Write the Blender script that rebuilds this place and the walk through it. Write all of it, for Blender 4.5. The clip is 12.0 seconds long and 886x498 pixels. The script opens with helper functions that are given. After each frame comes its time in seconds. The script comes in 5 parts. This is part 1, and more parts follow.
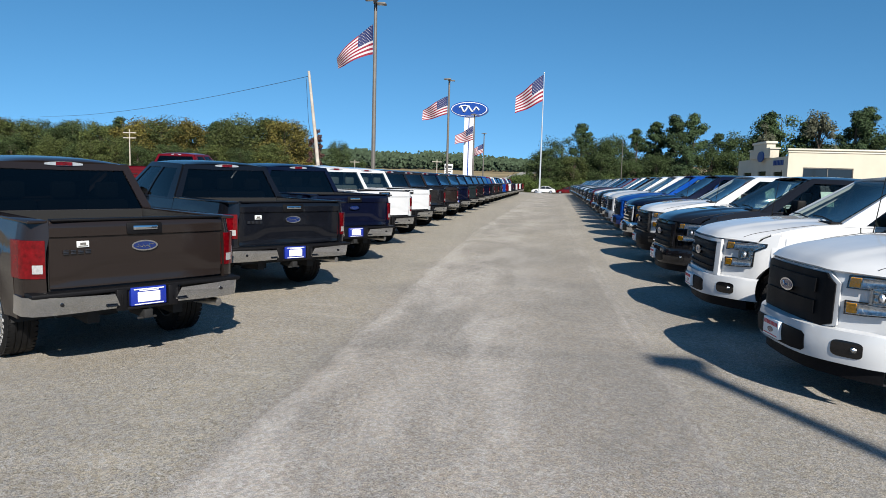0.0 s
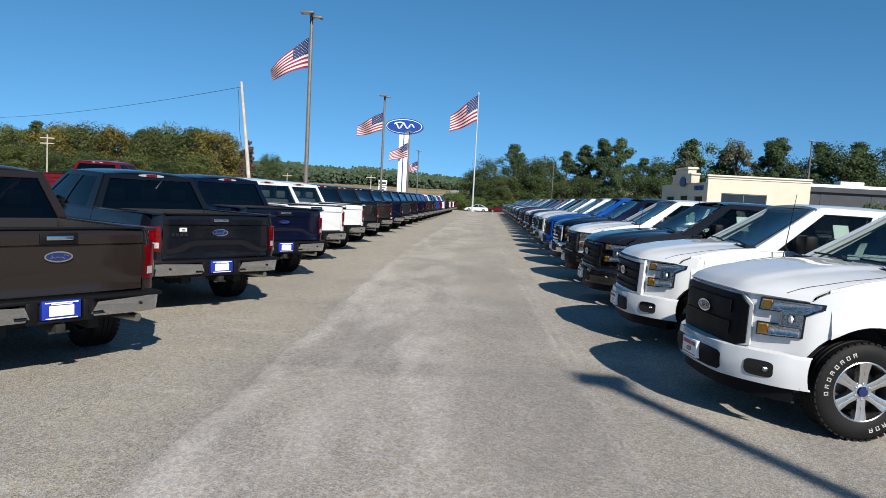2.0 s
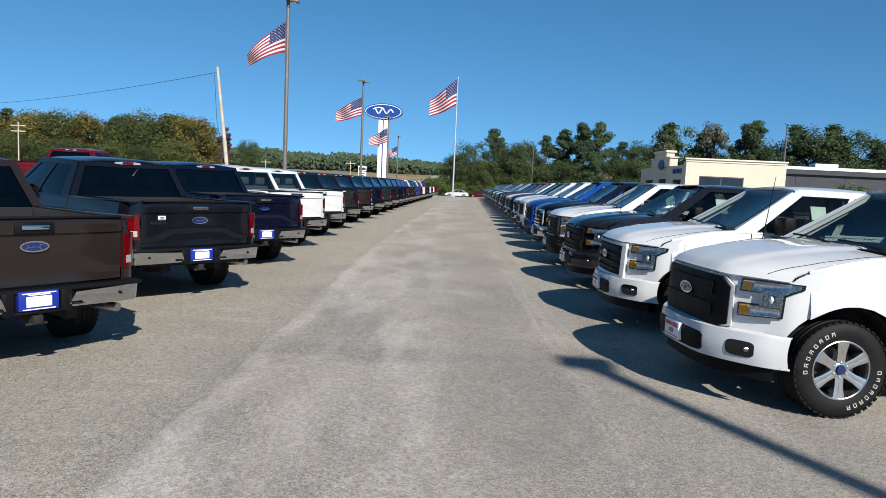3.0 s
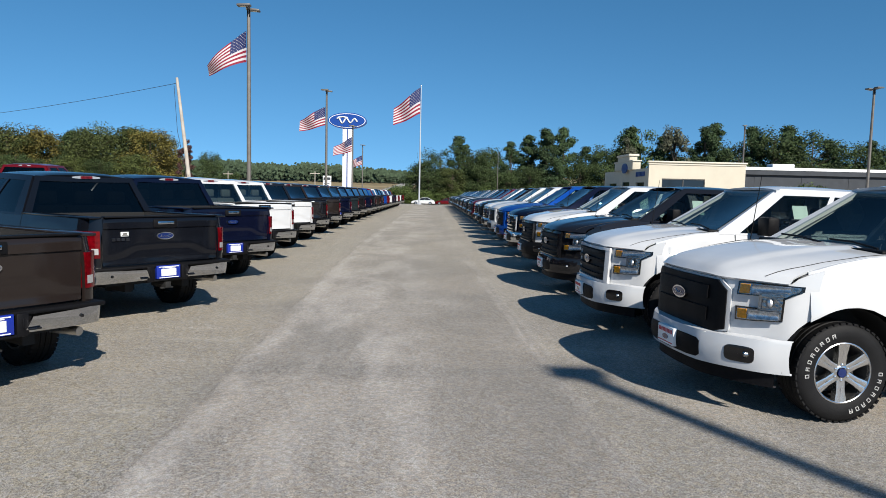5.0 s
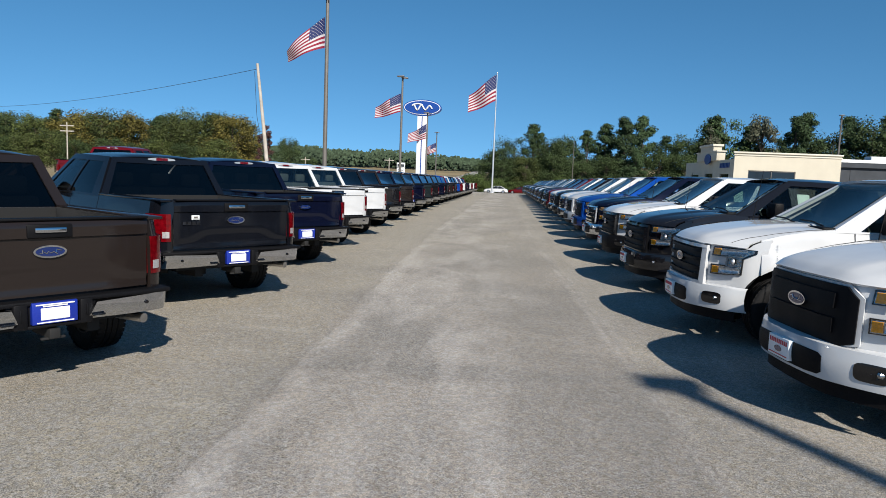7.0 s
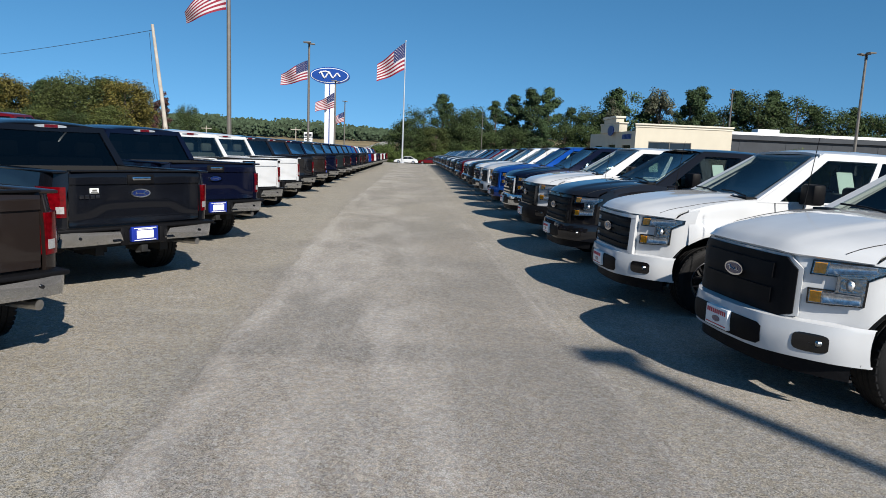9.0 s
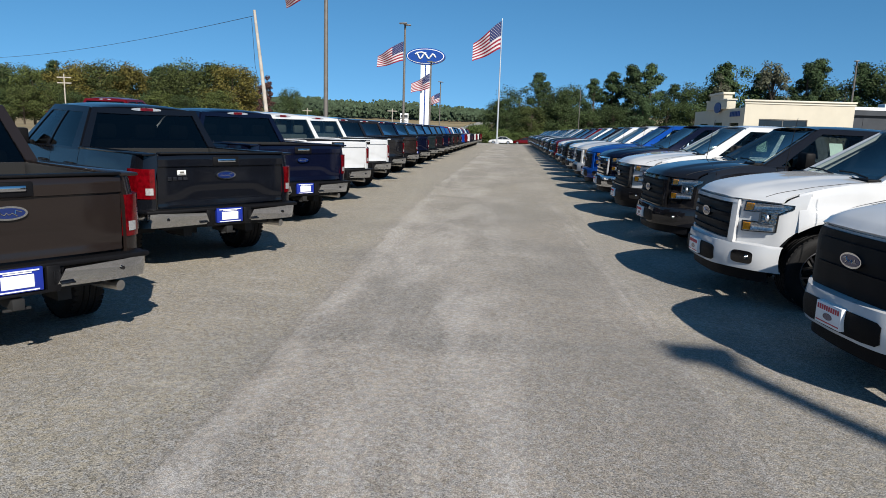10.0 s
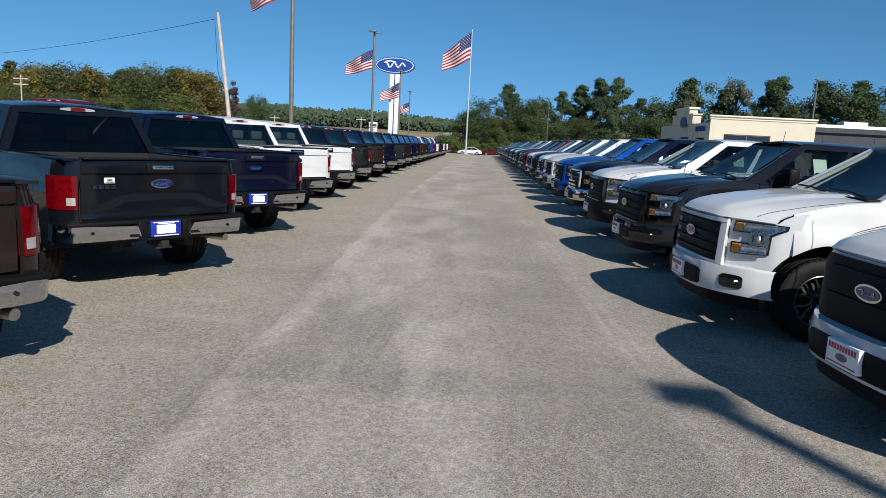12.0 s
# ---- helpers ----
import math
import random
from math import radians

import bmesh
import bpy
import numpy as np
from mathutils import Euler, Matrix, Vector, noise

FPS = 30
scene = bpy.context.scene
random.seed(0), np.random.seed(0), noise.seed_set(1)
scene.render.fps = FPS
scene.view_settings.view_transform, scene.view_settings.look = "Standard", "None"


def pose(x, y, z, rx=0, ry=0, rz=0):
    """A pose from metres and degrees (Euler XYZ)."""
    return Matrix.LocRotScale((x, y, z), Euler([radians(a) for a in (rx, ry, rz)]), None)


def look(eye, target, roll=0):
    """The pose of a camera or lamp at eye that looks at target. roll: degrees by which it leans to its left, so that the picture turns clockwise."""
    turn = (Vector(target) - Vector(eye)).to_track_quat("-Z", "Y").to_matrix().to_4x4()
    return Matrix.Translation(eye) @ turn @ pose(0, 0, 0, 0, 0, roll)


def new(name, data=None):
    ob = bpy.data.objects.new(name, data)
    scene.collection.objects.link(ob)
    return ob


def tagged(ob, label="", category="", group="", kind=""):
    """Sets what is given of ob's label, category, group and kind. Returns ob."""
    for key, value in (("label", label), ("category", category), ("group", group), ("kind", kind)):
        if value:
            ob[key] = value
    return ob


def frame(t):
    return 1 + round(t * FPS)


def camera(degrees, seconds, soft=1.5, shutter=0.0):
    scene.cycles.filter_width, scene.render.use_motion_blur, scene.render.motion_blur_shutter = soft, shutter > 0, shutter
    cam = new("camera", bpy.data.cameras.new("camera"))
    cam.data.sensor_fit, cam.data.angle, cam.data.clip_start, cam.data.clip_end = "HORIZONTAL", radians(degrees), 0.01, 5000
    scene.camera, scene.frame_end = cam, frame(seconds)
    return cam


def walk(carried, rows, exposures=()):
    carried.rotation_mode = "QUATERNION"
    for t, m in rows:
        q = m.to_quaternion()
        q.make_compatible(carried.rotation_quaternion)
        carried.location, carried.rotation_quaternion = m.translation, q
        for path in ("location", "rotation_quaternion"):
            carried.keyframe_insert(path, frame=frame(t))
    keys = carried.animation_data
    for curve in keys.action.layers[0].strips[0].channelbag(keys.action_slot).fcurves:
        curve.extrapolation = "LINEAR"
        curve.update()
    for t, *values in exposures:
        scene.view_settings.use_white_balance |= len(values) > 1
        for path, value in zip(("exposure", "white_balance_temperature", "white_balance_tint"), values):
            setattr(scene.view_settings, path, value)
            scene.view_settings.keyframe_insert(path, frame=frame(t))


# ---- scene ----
cam = camera(66.4, 12.0, soft=0.8)
PATH = [
    (0, (0.39, -0.116, 1.79), (0.07, 1.847, 1.577), 1.6),
    (0.5, (0.42, -0.117, 1.792), (0.093, 1.847, 1.607), 1.9),
    (1, (0.425, -0.111, 1.796), (0.152, 1.865, 1.644), 2.6),
    (1.5, (0.424, -0.103, 1.797), (0.239, 1.881, 1.626), 2.8),
    (2, (0.405, -0.11, 1.797), (0.279, 1.88, 1.641), 3.1),
    (2.5, (0.396, -0.107, 1.799), (0.328, 1.885, 1.637), 3.1),
    (3, (0.378, -0.094, 1.793), (0.311, 1.895, 1.597), 2.6),
    (3.2, (0.389, -0.097, 1.783), (0.299, 1.89, 1.575), 2.4),
    (4.8, (0.263, 0.151, 1.773), (0.239, 2.143, 1.592), 2.2),
    (5, (0.209, 0.196, 1.781), (0.239, 2.188, 1.611), 1.3),
    (5.5, (0.106, 0.313, 1.771), (0.147, 2.297, 1.526), 1.5),
    (6, (0.104, 0.434, 1.753), (0.023, 2.418, 1.513), 1.1),
    (6.5, (0.141, 0.592, 1.763), (-0.067, 2.571, 1.562), 2.7),
    (8.3, (-0.114, 0.923, 1.77), (-0.119, 2.907, 1.513), 1.6),
    (8.5, (-0.158, 0.942, 1.754), (-0.147, 2.927, 1.505), 2.2),
    (9, (-0.113, 1.045, 1.75), (-0.022, 3.023, 1.464), 2.4),
    (9.5, (-0.024, 1.174, 1.756), (0.043, 3.156, 1.49), 1.4),
    (10, (0.038, 1.338, 1.751), (-0.146, 3.298, 1.399), 1.9),
    (10.5, (-0.008, 1.458, 1.735), (-0.323, 3.398, 1.365), 0.2),
    (11, (-0.092, 1.658, 1.741), (-0.208, 3.629, 1.425), -0.6),
    (11.5, (-0.047, 1.856, 1.723), (-0.081, 3.831, 1.413), -0.5),
    (12, (0.031, 2.086, 1.731), (-0.061, 4.058, 1.411), 2.9),
]
walk(cam, [(t, look(eye, target, roll)) for t, eye, target, roll in PATH], exposures=[(0, 0.57), (3.0, 0.55), (5.5, 0.45), (9.5, 0.40), (12, 0.37)])

# ---- world and light ----
world = bpy.data.worlds.new("sky")
scene.world = world
world.use_nodes = True
wn = world.node_tree.nodes
sky = wn.new("ShaderNodeTexSky")
sky.sky_type, sky.sun_disc = "NISHITA", False
SUN_EL, SUN_DIR = 34.5, (0.435, -0.900)
sky.sun_elevation = radians(SUN_EL)
sky.sun_rotation = math.atan2(SUN_DIR[0], SUN_DIR[1])
sky.air_density, sky.dust_density, sky.ozone_density = 0.8, 0.08, 3.0
wn["Background"].inputs[1].default_value = 0.100
wl = world.node_tree.links
direction = wn.new("ShaderNodeTexCoord")
lift = wn.new("ShaderNodeVectorMath")
lift.inputs[1].default_value = (0.0, 0.0, 0.16)
wl.new(direction.outputs["Generated"], lift.inputs[0])
wl.new(lift.outputs[0], sky.inputs["Vector"])
clear = wn.new("ShaderNodeHueSaturation")
clear.inputs["Saturation"].default_value, clear.inputs["Hue"].default_value = 1.22, 0.489
wl.new(sky.outputs[0], clear.inputs["Color"])
wl.new(clear.outputs[0], wn["Background"].inputs[0])
sun = new("sun", bpy.data.lights.new("sun", "SUN"))
sun.data.energy, sun.data.angle, sun.data.color = 5.0, radians(0.53), (1.0, 0.94, 0.85)
ch = math.cos(radians(SUN_EL)) / math.hypot(*SUN_DIR)
sun.matrix_world = look((SUN_DIR[0] * ch * 60, SUN_DIR[1] * ch * 60, math.sin(radians(SUN_EL)) * 60), (0, 0, 0))


# ---- materials ----
def mat(name, color, rough=0.5, metal=0.0, coat=0.0, spec=0.5, var=0.0, scale=8.0, bump=0.0, bscale=60.0, coord="Object", random_part=0.0, island=0.0):
    m = bpy.data.materials.new(name)
    m.use_nodes = True
    nt = m.node_tree
    b = nt.nodes["Principled BSDF"]
    b.inputs["Base Color"].default_value = (*color, 1)
    b.inputs["Roughness"].default_value = rough
    b.inputs["Metallic"].default_value = metal
    b.inputs["Specular IOR Level"].default_value = spec
    b.inputs["Coat Weight"].default_value = coat
    b.inputs["Coat Roughness"].default_value = 0.03
    tc = nt.nodes.new("ShaderNodeTexCoord")
    if var or random_part or island:
        hsv = nt.nodes.new("ShaderNodeHueSaturation")
        hsv.inputs["Color"].default_value = (*color, 1)
        add = None
        if var:
            n = nt.nodes.new("ShaderNodeTexNoise")
            n.inputs["Scale"].default_value, n.inputs["Detail"].default_value = scale, 6
            nt.links.new(tc.outputs[coord], n.inputs["Vector"])
            mr = nt.nodes.new("ShaderNodeMapRange")
            mr.inputs["From Min"].default_value, mr.inputs["From Max"].default_value = 0.25, 0.75
            mr.inputs["To Min"].default_value, mr.inputs["To Max"].default_value = 1 - var, 1 + var
            nt.links.new(n.outputs[0], mr.inputs[0])
            add = mr.outputs[0]
        for amount, node, sock in ((random_part, "ShaderNodeObjectInfo", "Random"), (island, "ShaderNodeNewGeometry", "Random Per Island")):
            if not amount:
                continue
            oi = nt.nodes.new(node)
            mr = nt.nodes.new("ShaderNodeMapRange")
            mr.inputs["To Min"].default_value, mr.inputs["To Max"].default_value = 1 - amount, 1 + amount
            nt.links.new(oi.outputs[sock], mr.inputs[0])
            if add:
                mu = nt.nodes.new("ShaderNodeMath")
                mu.operation = "MULTIPLY"
                nt.links.new(add, mu.inputs[0])
                nt.links.new(mr.outputs[0], mu.inputs[1])
                add = mu.outputs[0]
            else:
                add = mr.outputs[0]
        nt.links.new(add, hsv.inputs["Value"])
        nt.links.new(hsv.outputs[0], b.inputs["Base Color"])
    if bump:
        n = nt.nodes.new("ShaderNodeTexNoise")
        n.inputs["Scale"].default_value, n.inputs["Detail"].default_value = bscale, 4
        nt.links.new(tc.outputs[coord], n.inputs["Vector"])
        bp = nt.nodes.new("ShaderNodeBump")
        bp.inputs["Strength"].default_value, bp.inputs["Distance"].default_value = bump, 0.01
        nt.links.new(n.outputs[0], bp.inputs["Height"])
        nt.links.new(bp.outputs[0], b.inputs["Normal"])
    return m


def paint(name, color, metal=0.0):
    m = mat("paint_" + name, color, 0.3 if metal else 0.5, 0.10 if metal else 0.0, 0.70 if metal else 1.0, 0.0, 0.06, 900.0 if metal else 3.0)
    m.node_tree.nodes["Principled BSDF"].inputs["Coat Roughness"].default_value = 0.10 if metal else 0.03
    return m


P_WHITE = paint("white", (0.54, 0.55, 0.56))
P_BROWN = paint("brown", (0.0168, 0.0125, 0.0112), 0.3)
P_GREY = paint("dark_grey", (0.0052, 0.0060, 0.0088), 0.3)
P_NAVY = paint("navy", (0.0030, 0.0045, 0.0150), 0.3)
P_BLACK = paint("black", (0.008, 0.008, 0.010))
P_BLUE = paint("bright_blue", (0.004, 0.042, 0.22), 0.3)
P_SILVER = paint("silver", (0.45, 0.46, 0.47), 0.6)
P_RED = paint("red", (0.10, 0.003, 0.006), 0.2)
P_GREEN = paint("dark_green_black", (0.012, 0.018, 0.020), 0.2)

CHROME = mat("chrome", (0.52, 0.53, 0.55), 0.08, 1.0, var=0.05, scale=6)
ALLOY = mat("alloy", (0.66, 0.66, 0.66), 0.24, 1.0, var=0.06, scale=30)
BARREL = mat("dark_wheel_barrel", (0.05, 0.05, 0.05), 0.6, 0.6, var=0.3, scale=20)
DARKALLOY = mat("dark_alloy", (0.06, 0.06, 0.065), 0.3, 0.8)
TRIM = mat("black_plastic", (0.006, 0.006, 0.007), 0.5, spec=0.10, var=0.15, scale=30, bump=0.15, bscale=400)
GLOSSBLACK = mat("gloss_black", (0.006, 0.006, 0.007), 0.12)
RUBBER = mat("rubber", (0.006, 0.006, 0.0065), 0.6, spec=0.2, var=0.25, scale=14, bump=0.3, bscale=220)
LETTER = mat("raised_letter_white", (0.42, 0.42, 0.41), 0.7, var=0.3, scale=30)
UNDER = mat("underbody", (0.008, 0.008, 0.008), 0.8)
REDLENS = mat("red_lens", (0.10, 0.001, 0.003), 0.12, 0, 0.15, spec=0.3, var=0.5, scale=25)
CLEARLENS = mat("clear_lens", (0.46, 0.46, 0.46), 0.12, 0.4, 0.5, var=0.2, scale=60)
HOUSING = mat("lamp_housing", (0.36, 0.37, 0.38), 0.18, 1.0, var=0.5, scale=30, bump=0.6, bscale=32)
AMBER = mat("amber_lens", (0.90, 0.36, 0.012), 0.2, 0, 0.2, var=0.25, scale=60)
REFLECT = mat("lamp_reflector", (0.85, 0.85, 0.86), 0.30, 0.75, var=0.35, scale=45, bump=0.35, bscale=45)
OVALBLUE = mat("badge_blue", (0.003, 0.014, 0.085), 0.25, 0, 0.6)
PLATEWHITE = mat("plate_white", (0.80, 0.80, 0.80), 0.4)
PLATEBLUE = mat("plate_blue", (0.008, 0.024, 0.25), 0.35)
PLATERED = mat("plate_red_print", (0.50, 0.04, 0.06), 0.5)
STICKER = mat("sticker_white", (0.72, 0.74, 0.72), 0.6)
SEATCLOTH = mat("seat_cloth", (0.09, 0.09, 0.095), 0.9, var=0.2, scale=60)
DASH = mat("dashboard_plastic", (0.02, 0.02, 0.021), 0.6)
STEEL = mat("exhaust_steel", (0.45, 0.44, 0.42), 0.3, 1.0, var=0.2, scale=20)


def glass_mat(name, tint, clear, ior=1.45):
    m = bpy.data.materials.new(name)
    m.use_nodes = True
    nt = m.node_tree
    nt.nodes.remove(nt.nodes["Principled BSDF"])
    out = nt.nodes["Material Output"]
    tr = nt.nodes.new("ShaderNodeBsdfTransparent")
    tr.inputs[0].default_value = (*[c * clear for c in tint], 1)
    gl = nt.nodes.new("ShaderNodeBsdfGlossy")
    gl.inputs["Roughness"].default_value = 0.02
    fr = nt.nodes.new("ShaderNodeFresnel")
    fr.inputs[0].default_value = ior
    mx = nt.nodes.new("ShaderNodeMixShader")
    nt.links.new(fr.outputs[0], mx.inputs[0])
    nt.links.new(tr.outputs[0], mx.inputs[1])
    nt.links.new(gl.outputs[0], mx.inputs[2])
    nt.links.new(mx.outputs[0], out.inputs[0])
    return m


GLASS = glass_mat("windscreen_glass", (0.80, 0.95, 0.90), 0.62)
TINT = glass_mat("privacy_glass", (0.85, 0.95, 1.0), 0.09, 1.42)
LENSGLASS = glass_mat("lens_glass", (1, 1, 1), 0.95, 1.22)


def asphalt():
    m = bpy.data.materials.new("weathered_chip_seal")
    m.use_nodes = True
    nt = m.node_tree
    b = nt.nodes["Principled BSDF"]
    L, N = nt.links.new, nt.nodes.new
    geo = N("ShaderNodeNewGeometry")

    def noise_(scale, detail, vec=None, rough=0.55, dist=0.0):
        n = N("ShaderNodeTexNoise")
        n.inputs["Scale"].default_value, n.inputs["Detail"].default_value = scale, detail
        n.inputs["Roughness"].default_value, n.inputs["Distortion"].default_value = rough, dist
        L(vec or geo.outputs["Position"], n.inputs["Vector"])
        return n.outputs[0]

    def ramp(src, a, b_, lo, hi):
        r = N("ShaderNodeMapRange")
        r.interpolation_type = "SMOOTHSTEP"
        for k, v in enumerate((a, b_, lo, hi)):
            r.inputs[k + 1].default_value = v
        L(src, r.inputs[0])
        return r.outputs[0]

    def math_(op, a, b_):
        n = N("ShaderNodeMath")
        n.operation = op
        for k, v in enumerate((a, b_)):
            if isinstance(v, float):
                n.inputs[k].default_value = v
            else:
                L(v, n.inputs[k])
        return n.outputs[0]

    def mix(f, a, b_):
        n = N("ShaderNodeMix")
        n.data_type = "RGBA"
        L(f, n.inputs[0])
        for k, v in ((6, a), (7, b_)):
            if isinstance(v, tuple):
                n.inputs[k].default_value = (*v, 1)
            else:
                L(v, n.inputs[k])
        return n.outputs[2]

    sep = N("ShaderNodeSeparateXYZ")
    L(geo.outputs["Position"], sep.inputs[0])
    # the lane drifts to one side along its length
    drift = math_("MULTIPLY", math_("MINIMUM", math_("MAXIMUM", math_("SUBTRACT", sep.outputs[1], 5.0), -3.0), 17.0), 0.028)
    wob = math_("MULTIPLY", math_("SUBTRACT", noise_(0.8, 4), 0.5), 0.22)
    x = math_("ADD", math_("ADD", sep.outputs[0], wob), drift)
    stretch = N("ShaderNodeMapping")
    stretch.inputs["Scale"].default_value = (1.0, 0.28, 1.0)
    L(geo.outputs["Position"], stretch.inputs["Vector"])
    # the driven lane: paler dust between the two edges
    lane = math_("MULTIPLY", ramp(x, -1.86, -1.50, 0.0, 1.0), ramp(x, 1.40, 1.52, 1.0, 0.0))
    bare = math_("MULTIPLY", ramp(x, -0.3, 0.75, 0.0, 1.0), ramp(x, 1.36, 1.46, 1.0, 0.0))
    verge = ramp(x, 1.48, 1.60, 0.0, 1.0)
    tan = ramp(x, -2.0, -1.60, 1.0, 0.0)
    wear = ramp(noise_(0.9, 6, stretch.outputs[0], 0.6, 0.4), 0.42, 0.66, 0.0, 1.0)
    patch = ramp(noise_(0.35, 5, None, 0.6, 0.6), 0.40, 0.66, 0.0, 1.0)
    ridge = math_("MULTIPLY", math_("ADD", math_("MULTIPLY", ramp(x, -1.70, -1.66, 0.0, 1.0), ramp(x, -1.55, -1.38, 1.0, 0.0)), math_("MULTIPLY", ramp(x, 1.42, 1.47, 0.0, 1.0), ramp(x, 1.54, 1.64, 1.0, 0.0))), ramp(noise_(1.4, 4), 0.30, 0.65, 0.06, 0.27))
    spread = math_("SUBTRACT", math_("ADD", math_("ADD", math_("MULTIPLY", lane, 0.82), math_("MULTIPLY", verge, 0.34)), 0.16), math_("MULTIPLY", bare, 0.52))
    dust = math_("MULTIPLY", math_("ADD", math_("ADD", math_("MULTIPLY", wear, 0.62), math_("MULTIPLY", patch, 0.38)), 0.12), spread)
    across = N("ShaderNodeMapping")
    across.inputs["Rotation"].default_value = (0.0, 0.0, radians(32))
    across.inputs["Scale"].default_value = (0.55, 2.6, 1.0)
    L(geo.outputs["Position"], across.inputs["Vector"])
    smear = math_("MULTIPLY", math_("MULTIPLY", ramp(x, -3.6, -2.6, 0.0, 1.0), ramp(x, -2.0, -1.6, 1.0, 0.0)), ramp(noise_(0.9, 5, across.outputs[0], 0.55), 0.55, 0.66, 0.0, 0.32))
    dust = math_("ADD", math_("ADD", dust, ridge), smear)
    crack = math_("MULTIPLY", math_("MULTIPLY", ramp(x, -1.720, -1.705, 0.0, 1.0), ramp(x, -1.70, -1.685, 1.0, 0.0)), ramp(noise_(2.2, 5), 0.50, 0.60, 0.0, 0.22))
    base = mix(patch, (0.259, 0.240, 0.215), (0.320, 0.283, 0.237))
    col = mix(dust, base, (0.450, 0.415, 0.376))
    # a tan cast towards the far stalls
    far = math_("MULTIPLY", ramp(sep.outputs[1], 6.0, 22.0, 0.0, 0.55), ramp(noise_(0.6, 4, stretch.outputs[0]), 0.3, 0.7, 0.5, 1.0))
    col = mix(far, col, (0.423, 0.378, 0.294))
    col = mix(math_("MULTIPLY", math_("ADD", tan, math_("MULTIPLY", verge, 0.5)), ramp(noise_(0.7, 5), 0.3, 0.7, 0.25, 0.55)), col, (0.408, 0.372, 0.300))
    col = mix(crack, col, (0.10, 0.095, 0.09))
    # stones
    vor = N("ShaderNodeTexVoronoi")
    vor.inputs["Scale"].default_value = 120.0
    L(geo.outputs["Position"], vor.inputs["Vector"])
    grain = ramp(math_("ADD", math_("MULTIPLY", vor.outputs["Distance"], 0.9), math_("MULTIPLY", noise_(260.0, 2), 0.5)), 0.25, 0.95, 1.28, 0.64)
    fine = ramp(noise_(34.0, 8, None, 0.78), 0.28, 0.72, 0.89, 1.10)
    # pits between the stones, half filled where dust lies
    pit = math_("MULTIPLY", ramp(noise_(92.0, 2, None, 0.5), 0.34, 0.50, 0.66, 0.0), ramp(dust, 0.15, 0.75, 1.0, 0.35))
    grain = math_("MULTIPLY", grain, math_("SUBTRACT", 1.10, pit))
    cm = N("ShaderNodeVectorMath")
    cm.operation = "SCALE"
    L(col, cm.inputs[0])
    L(math_("MULTIPLY", grain, fine), cm.inputs["Scale"])
    # cool and warm stones
    spot = N("ShaderNodeTexVoronoi")
    spot.inputs["Scale"].default_value = 38.0
    L(geo.outputs["Position"], spot.inputs["Vector"])
    hs = N("ShaderNodeHueSaturation")
    L(cm.outputs[0], hs.inputs["Color"])
    ss = N("ShaderNodeSeparateColor")
    L(spot.outputs["Color"], ss.inputs[0])
    L(ramp(ss.outputs[0], 0.0, 1.0, 0.6, 1.35), hs.inputs["Saturation"])
    L(ramp(ss.outputs[1], 0.0, 1.0, 0.86, 1.14), hs.inputs["Value"])
    L(hs.outputs[0], b.inputs["Base Color"])
    b.inputs["Roughness"].default_value = 0.92
    b.inputs["Specular IOR Level"].default_value = 0.25
    bp = N("ShaderNodeBump")
    bp.inputs["Strength"].default_value, bp.inputs["Distance"].default_value = 0.45, 0.008
    L(math_("SUBTRACT", 1.0, vor.outputs["Distance"]), bp.inputs["Height"])
    L(bp.outputs[0], b.inputs["Normal"])
    return m


ASPHALT = asphalt()
DRYGRASS = mat("dry_grass", (0.215, 0.165, 0.085), 0.95, var=0.35, scale=0.08, coord="Object", bump=0.4, bscale=3)
ROADGREY = mat("pale_road", (0.26, 0.25, 0.23), 0.9, var=0.15, scale=0.3)
BRONZE = mat("bronze_pole", (0.13, 0.118, 0.105), 0.5, 0.2, var=0.15, scale=4)
POLEWHITE = mat("flagpole_aluminium", (0.62, 0.63, 0.64), 0.35, 0.6)
WOODPOLE = mat("weathered_pine_pole", (0.40, 0.36, 0.31), 0.85, var=0.25, scale=3, bump=0.4, bscale=20)
WIRE = mat("black_cable", (0.02, 0.02, 0.022), 0.6)
FLAGRED = mat("flag_red", (0.20, 0.006, 0.024), 0.8, var=0.08, scale=2)
FLAGWHITE = mat("flag_white", (0.46, 0.44, 0.45), 0.8, var=0.05, scale=2)
FLAGBLUE = mat("flag_blue", (0.010, 0.018, 0.085), 0.8, var=0.08, scale=2)
STUCCO = mat("cream_stucco", (0.52, 0.475, 0.38), 0.9, var=0.06, scale=0.6, bump=0.3, bscale=30)
STUCCOTRIM = mat("pale_stucco_trim", (0.58, 0.54, 0.45), 0.85, var=0.04, scale=1.0)
DARKWIN = mat("dark_window_glass", (0.012, 0.016, 0.02), 0.08)
ROOFMETAL = mat("grey_roof_metal", (0.045, 0.050, 0.058), 0.7, 0.0, spec=0.2, var=0.15, scale=1)
WHITEMETAL = mat("white_wall_metal", (0.72, 0.73, 0.74), 0.6, var=0.06, scale=0.8)
SIGNWHITE = mat("sign_white", (0.64, 0.65, 0.67), 0.4, var=0.03, scale=0.5)
SIGNBLUE = mat("sign_blue", (0.008, 0.045, 0.24), 0.3, 0, 0.3, var=0.05, scale=0.7)
BARK = mat("bark", (0.075, 0.058, 0.042), 0.95, var=0.3, scale=2, bump=0.6, bscale=12)
